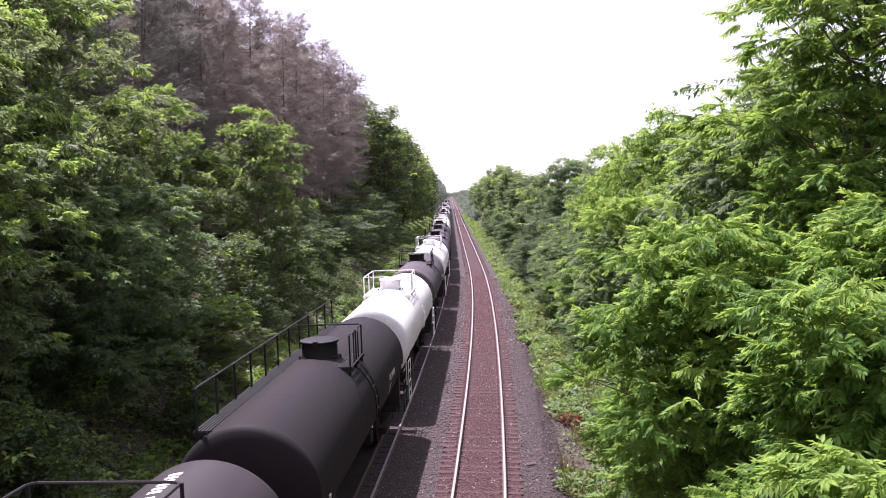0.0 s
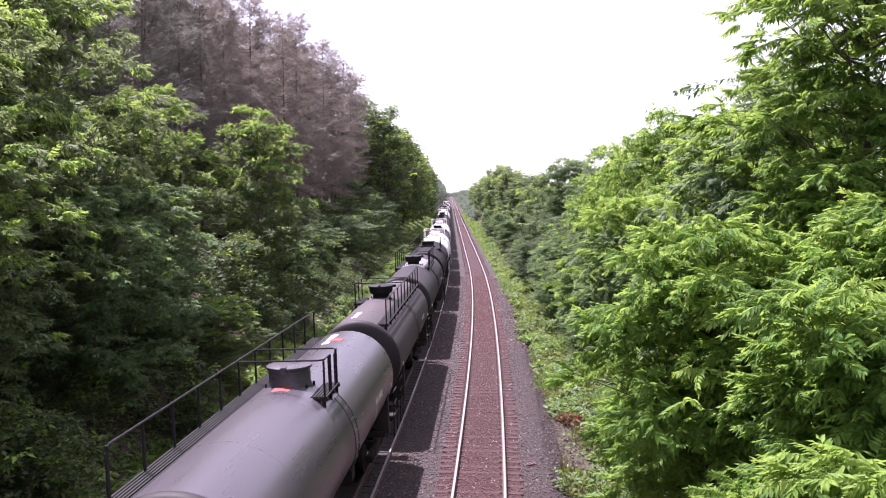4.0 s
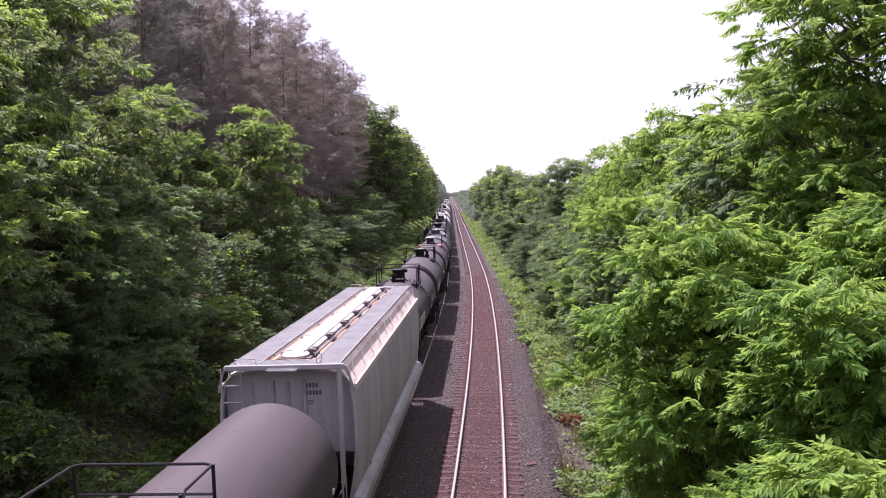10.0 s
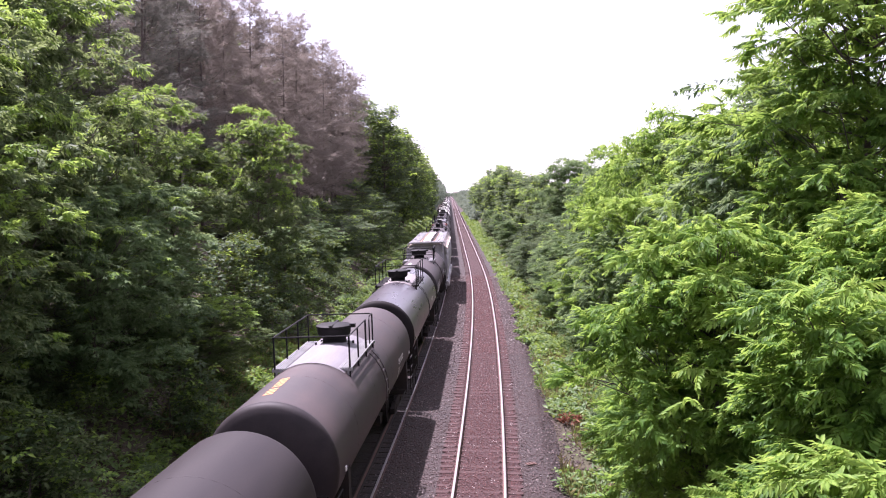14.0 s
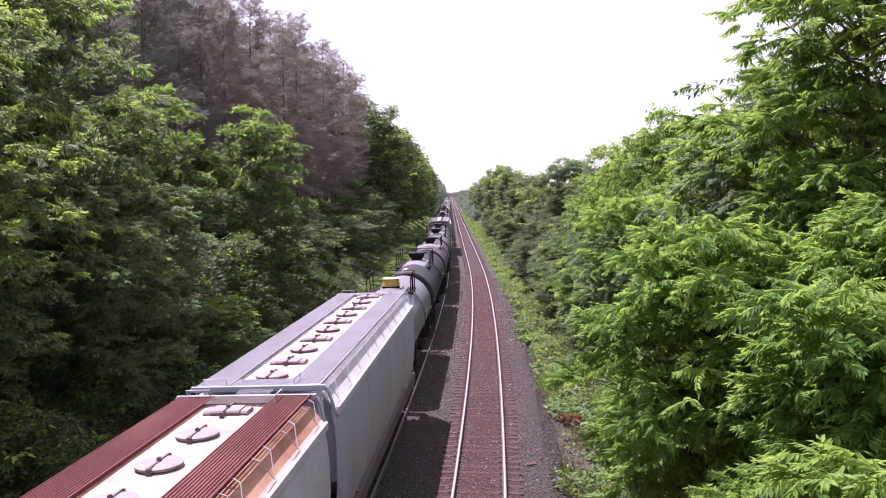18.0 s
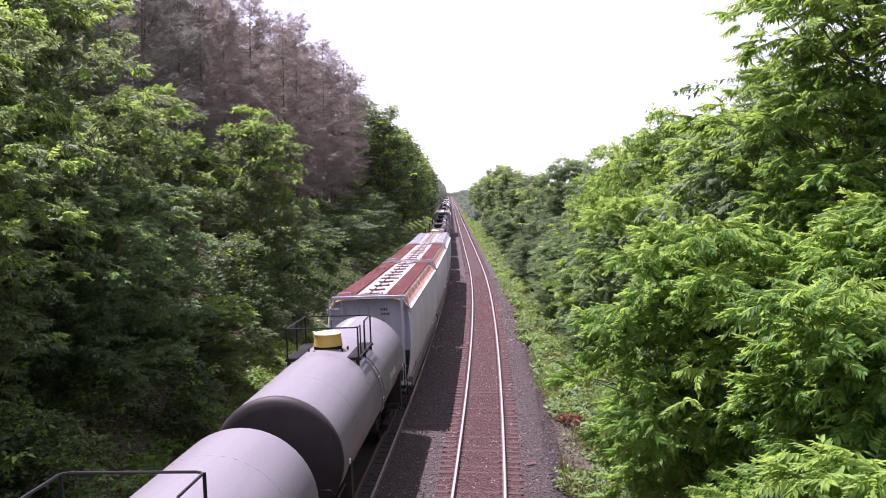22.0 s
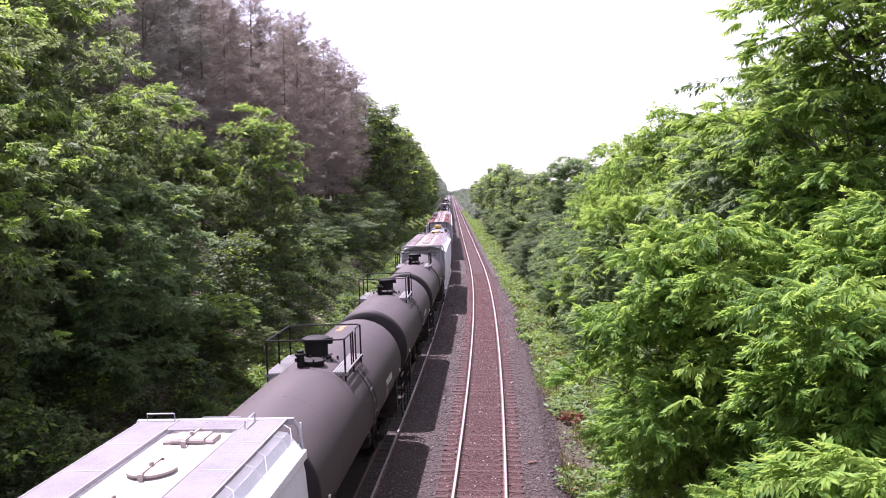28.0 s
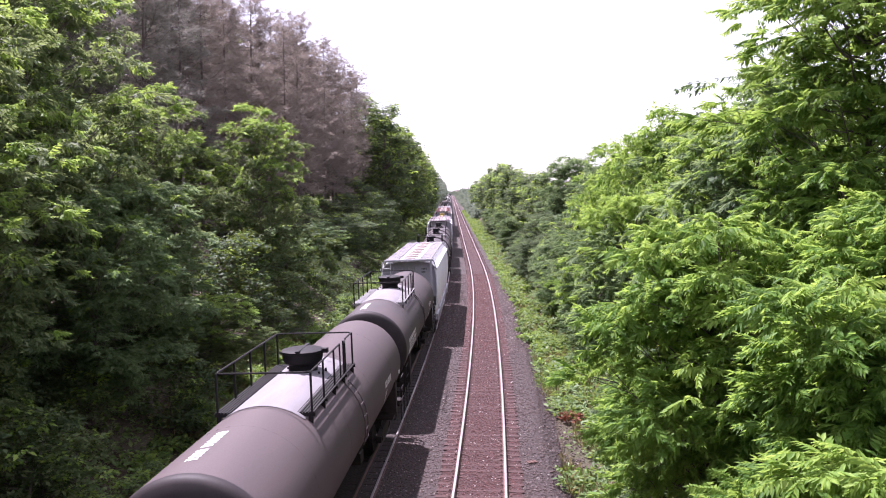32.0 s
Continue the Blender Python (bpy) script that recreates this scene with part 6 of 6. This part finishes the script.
def weed_clumps():
    """Leafy clumps of low weeds along the foot of both banks, thick in places, with bare stony soil between."""
    rng = np.random.default_rng(77)
    m = 720
    y = 22 + 78 * rng.random(m) ** 1.5
    left = rng.random(m) < 0.46
    u = np.where(left, -7.0 - 2.6 * rng.random(m), 2.7 + 2.3 * rng.random(m) ** 0.9 - 0.5 * (y > 48))
    more = 170
    y = np.concatenate([y, rng.uniform(26, 41, more)])
    u = np.concatenate([u, rng.uniform(-10.4, -7.2, more)])
    left = u < 0
    m += more
    thick = np.array([noise.noise((a * 0.16, b * 0.5, 2)) for a, b in zip(y, u)])
    keep = left | ((thick > -0.25) & ~((np.abs(y - 29.8) < 3.2) & (u < 4.0)))
    y, u, thick = y[keep], u[keep], thick[keep]
    m = len(y)
    wide = rng.uniform(0.16, 0.42, m) * (1 + 0.5 * np.clip(thick, 0, 1))
    tall = wide * rng.uniform(0.6, 1.2, m)
    per = 70
    which = np.repeat(np.arange(m), per)
    n = m * per
    r, a = np.sqrt(rng.random(n)), rng.uniform(0, 6.283, n)
    h = (1 - r * r) * rng.uniform(0.3, 1.0, n)
    x, yy = beside_np(y, u)
    ground = np.interp(u, PROFILE_U, PROFILE_Z)
    at = np.stack([x[which] + wide[which] * r * np.cos(a), yy[which] + wide[which] * r * np.sin(a), ground[which] + 0.03 + tall[which] * h], -1)
    out = np.stack([np.cos(a) * (0.3 + r), np.sin(a) * (0.3 + r), rng.uniform(-0.1, 0.6, n)], -1) + rng.normal(0, 0.25, (n, 3))
    up = np.stack([rng.normal(0, 0.35, n), rng.normal(0, 0.35, n), np.ones(n)], -1)
    v, t = spread(leaf_diamond(0.14, 0.042), at, out, up, rng.uniform(0.6, 1.3, n) * (1 + y[which] / 130))
    # Sunlit tone painted on most left-hand clumps, on fewer at right.
    pale = np.repeat((rng.random(m) < np.where(u < 0, 0.7, 0.35))[which] & (rng.random(n) < 0.7), 2)
    tagged(new("weed_clumps", quick_mesh("weed_clumps", v, t, "weed", second=("lit_leaf", pale))), "leafy light green weed clumps beside the ballast", "weeds", kind="stuff")


# ---- the train: couplings between the cars, in metres along the line at the start ----
def build_train():
    """Every car with the place of its middle at the start."""
    cars = []

    def tank(a, b, label, **kw):
        cars.append((tank_car(label, a - b, **kw), (a + b) / 2))

    def hop(a, b, label, **kw):
        cars.append((hopper_car(label, a - b, **kw), (a + b) / 2))

    gw = dict(paint_key="white", dome="low", dome_mat="white", rail_mat="white", step_mat="white", head="none", deck=(-1.6, 1.6), rings=32)
    w1 = (47.6, 31.2)
    tank(*w1, "white tank car with white railings", **gw)
    tank(63.4, 47.6, "black tank car with low black dome", head="none", dome="low", deck=(-1.3, 1.3), rings=28)
    dark, pale = cars[1][0], cars[0][0]
    y = 63.4
    # the head of the train, far off: copies of the two patterns
    for k in range(23):
        white = k in (0, 4, 5, 9, 13, 14, 20)
        src = pale if white else dark
        ln = 16.4 if white else 15.8
        cars.append((copy_thing(src, pose(0, 0, 0)), y + ln / 2))
        y += ln
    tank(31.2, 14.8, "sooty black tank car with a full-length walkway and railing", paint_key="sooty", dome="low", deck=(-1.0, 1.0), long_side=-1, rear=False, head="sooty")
    long_deck = dict(saddle="deck", top_mark="f46")
    tank(14.8, -2.9, "dusty black tank car with bowl-shaped dome", paint_key="dim", fence=1.02, deck=(-1.0, 4.3), **long_deck)
    tank(-2.9, -18.5, "dusty black tank car with a side walkway along its whole length", paint_key="black", dome="bowl", long_side=1, deck=(-0.7, 1.3), top_mark="r35")
    tank(-18.5, -35.6, "grey-black tank car with red paint patches and a pale dome lid", paint_key="slate", dome="low", long_side=-1, deck=(-0.9, 0.6), top_mark="f46", patch="red", dome_mat="slate", saddle="")
    tank(-35.6, -51.5, "black tank car with red flaking walkways", dome="tall", deck=(-1.1, 1.1), step_mat="redstep", side_mark=1, round_head=True, valve=True, patch="drum_w")
    tank(-51.5, -66.6, "dusty black tank car with drum dome and valve", dome="tall", dome_y=0.2, deck=(-0.95, 1.3), side_mark=1, round_head=True, valve=True, valve_x=0.5, valve_y=0.25, lid_mark=True)
    tank(-66.6, -82.0, "dusty black tank car with capped drum dome", dome="tall", deck=(-1.1, 1.1), side_mark=1, round_head=True, valve=True, top_mark="r45")
    hop(-82.0, -98.9, "grey covered hopper with a long white trough hatch", body="hop_grey", slope="slope_stain", hatch="trough", centre="rust_slope")
    tank(-98.9, -115.0, "dusty black tank car with bowl dome and railed deck", dome="bowl", dome_y=-0.7, deck=(-1.65, 0.8), mid=True, step_mat="grating", side_mark=1, top_mark="r34")
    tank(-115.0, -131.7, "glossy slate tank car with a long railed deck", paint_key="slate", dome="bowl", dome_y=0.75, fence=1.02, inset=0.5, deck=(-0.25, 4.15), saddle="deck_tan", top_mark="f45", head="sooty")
    tank(-131.7, -148.9, "brown-stained black tank car with pale walkways", paint_key="brown", dome="bowl", deck=(-3.2, 1.0), saddle="deck", step_mat="grating", top_mark="r46", mark_mat="letter_y")
    tank(-148.9, -167.5, "dull black tank car with a pale coated deck", paint_key="dim", dome="bowl", deck=(-3.4, 1.0), saddle="deck", top_mark="r46")
    tank(-167.5, -180.4, "grey tank car with a yellow dome", paint_key="grey", dome="cone", dome_mat="yellow", dome_y=-0.15, deck=(-1.2, 1.0), top_mark="f45")
    hop(-180.4, -197.3, "blue-grey covered hopper with white roof hatches", body="hop_blue", slope="hop_cream", walk_mat="walk_lilac", hatch="mixed", centre="roof_stain", hatch_mat="lid_grey", bold=True)
    hop(-197.3, -214.3, "cream covered hopper with a rusted roof", body="hop_cream", slope="rust_slope", walk_mat="rust", bold=True, end="hop_blue", hatch="gac", centre="roof_stain", hatch_mat="lid_grey")
    hop(-214.3, -231.1, "cream covered hopper with rust-brown running boards", body="hop_cream", slope="rust_slope", walk_mat="rust", bold=True, end="hop_blue", hatch="gac", centre="roof_stain", hatch_mat="lid_grey")
    ty = dict(paint_key="grey", dome="cone", dome_mat="yellow", inset=0.92)
    tank(-231.1, -245.8, "grey tank car with a yellow dome and black railing", dome_y=-0.1, deck=(-0.9, 1.5), top_mark="f45", **ty)
    tank(-245.8, -259.5, "grey tank car with a yellow dome and a valve", dome_y=-0.4, deck=(-1.5, 1.0), valve=True, valve_y=-1.25, top_mark="r45", **ty)
    hop(-259.5, -276.9, "white covered hopper with pinkish running boards", body="hop_white", mark_x=0.72, slope="hop_white", walk_mat="walk_pink", hatch="mixed", centre="roof_pink", hatch_mat="lid_pale", end="shaded_white")
    tank(-276.9, -292.3, "brown-black tank car with pale walkways and yellow marks", paint_key="brown", dome="tall", deck=(-1.3, 1.2), step_mat="grating", valve=True, top_mark="f32", mark_mat="letter_y")
    tank(-292.3, -306.7, "dusty black tank car with drum dome", dome="tall", deck=(-1.3, 1.2), step_mat="grating", valve=True, top_mark="f32", mark_mat="letter_y")
    tank(-306.7, -322.3, "dusty black tank car with railed deck and bolted valve", dome="tall", deck=(-1.3, 1.2), step_mat="grating", valve=True, top_mark="f32", mark_mat="letter_y")
    hop(-322.3, -339.3, "clean white covered hopper with grey running boards", body="hop_white", mark_x=0.72, slope="hop_white", walk_mat="walk_pale", hatch="mixed", centre="roof_white", hatch_mat="lid_pale", end="shaded_white")
    tank(-339.3, -357.1, "brown-stained tank car with bowl dome and pale deck", paint_key="brown", dome="bowl", deck=(-4.2, 1.0), saddle="deck", step_mat="grating", side_mark=1, top_mark="r45")
    tank(-357.1, -375.3, "dusty mauve-black tank car with long railed deck", paint_key="mauve", dome="bowl", deck=(-3.6, 1.4), saddle="deck", top_mark="r46")
    tank(-375.3, -392.9, "dusty mauve-black tank car at the tail", paint_key="mauve", dome="bowl", deck=(-1.2, 1.2), top_mark="r46")
    return cars


def verge_scraps():
    """A withered clump in the verge and a scrap plate on the stones."""
    rng = np.random.default_rng(31)
    n = 150
    a = rng.uniform(0, 6.283, n)
    at = np.stack([0.38 * np.sqrt(rng.random(n)) * np.cos(a), 0.6 * np.sqrt(rng.random(n)) * np.sin(a), 0.02 + 0.26 * rng.random(n)], -1)
    out = np.stack([np.cos(a), np.sin(a), rng.uniform(-0.2, 1.0, n)], -1)
    v, t = spread(leaf_diamond(0.2, 0.045), at, out, rng.normal(0, 0.5, (n, 3)) + np.array([0, 0, 1.0]), rng.uniform(0.6, 1.3, n))
    ob = new("withered_weeds", quick_mesh("withered_weeds", v, t, "dead_leaf"))
    tagged(ob, "withered reddish brown weeds in the verge", "weeds", kind="stuff")
    ob.location = beside(33.0, 3.45, land(3.45) + 0.02)
    pl = new("steel_plate", Shape().box(-0.17, 0.17, -0.09, 0.09, 0.0, 0.022, 0.004).box(-0.08, -0.05, -0.09, 0.09, 0.02, 0.04).box(0.05, 0.08, -0.09, 0.09, 0.02, 0.04).mesh("steel_plate", "rail_side"))
    tagged(pl, "loose rusty rail plate lying on the ballast", "metal plate")
    pl.location, pl.rotation_euler = beside(26.6, 1.62, -0.17), (0.06, 0.05, 0.5)


def dead_tree():
    """A pale broken pine that leans out of the wood."""
    rng = random.Random(3)
    s = Shape()
    base = beside(46, -17.5, land(-17.5) - 0.3)
    tip = Vector((-14.2, 45.2, 14.3))
    mid = base.lerp(tip, 0.55) + Vector((0.5, 0, 0.3))
    s.tube([base, mid, tip], 0.11, 7, True, 0.035)
    top = new("dead_tree", s.mesh("dead_tree", "bark_pale", True))
    tagged(top, "pale dead pine with broken bare limbs", "dead tree", "trees beside the railway")
    for k in range(11):
        p = mid.lerp(tip, 0.2 + 0.08 * k)
        q = p + Vector((rng.uniform(-1.3, 1.6), rng.uniform(-0.8, 0.8), rng.uniform(-0.7, 0.5)))
        r = q + Vector((rng.uniform(-0.5, 0.7), rng.uniform(-0.3, 0.3), rng.uniform(-0.6, 0.1)))
        part("limb", Shape().tube([p, q, r], 0.035, 4, True, 0.01).mesh("limb", "bark_pale"), top)


# Stands for a bright line; its place is fitted to the camera's view.
def loose_rail():
    web = [(-0.06, -0.19), (-0.06, -0.18), (-0.01, -0.16), (-0.01, -0.09), (0.01, -0.09), (0.01, -0.16), (0.06, -0.18), (0.06, -0.19)]
    head = [(-0.03, -0.09), (-0.03, -0.065), (0.0, -0.058), (0.03, -0.065), (0.03, -0.09)]
    ys = [6 + 4 * i for i in range(28)]
    ob = new("loose_rail", along([(u - 3.07, z) for u, z in web], ys).mesh("loose_rail", "rail_side"))
    tagged(ob, "steel rail between the tracks, placed to fit the view", "rail")
    part("rail_head", along([(u - 3.07, z) for u, z in head], ys).mesh("rail_head", "rail_top", True), ob, "shiny top of the rail")


def road_bridge():
    """The plain concrete road bridge that the view is taken from, and its abutments: unseen, added to block light from
    behind.
    """
    top = new("road_bridge")
    tagged(top, "unseen concrete road bridge over the cutting, added to block light", "bridge", kind="structure")
    part("deck", Shape().box(-34, 34, -11.0, -0.9, 6.0, 6.95, 0.05).mesh("deck", "concrete"), top)
    for y in (-10.9, -1.15):
        part("parapet", Shape().box(-34, 34, y, y + 0.25, 6.95, 8.1, 0.03).mesh("parapet", "concrete"), top)
    for x in (-11.0, 9.0):
        part("abutment", Shape().box(x - 0.6, x + 0.6, -10.5, -1.4, -0.8, 6.0, 0.05).mesh("abutment", "concrete"), top)


build_ground()
road_bridge()
build_tracks()
loose_rail()
scatter_stones()
CARS = build_train()
build_plants()
dead_tree()
verge_scraps()
far_woods()
verge()
weed_clumps()


LEAN = 2.0          # the bend's cant, in degrees


def motions():
    """The whole train rolls away along its track, slowly gathering pace."""
    for car, s0 in CARS:
        rows = []
        for t in range(33):
            y = s0 + SPEED * t + GAIN * t * t
            p = beside(y, -GAP)
            rows.append((t, pose(p.x, p.y, 0, 0, -LEAN, -math.degrees(math.atan(line_slope(y))))))
        walk(car, rows)


motions()
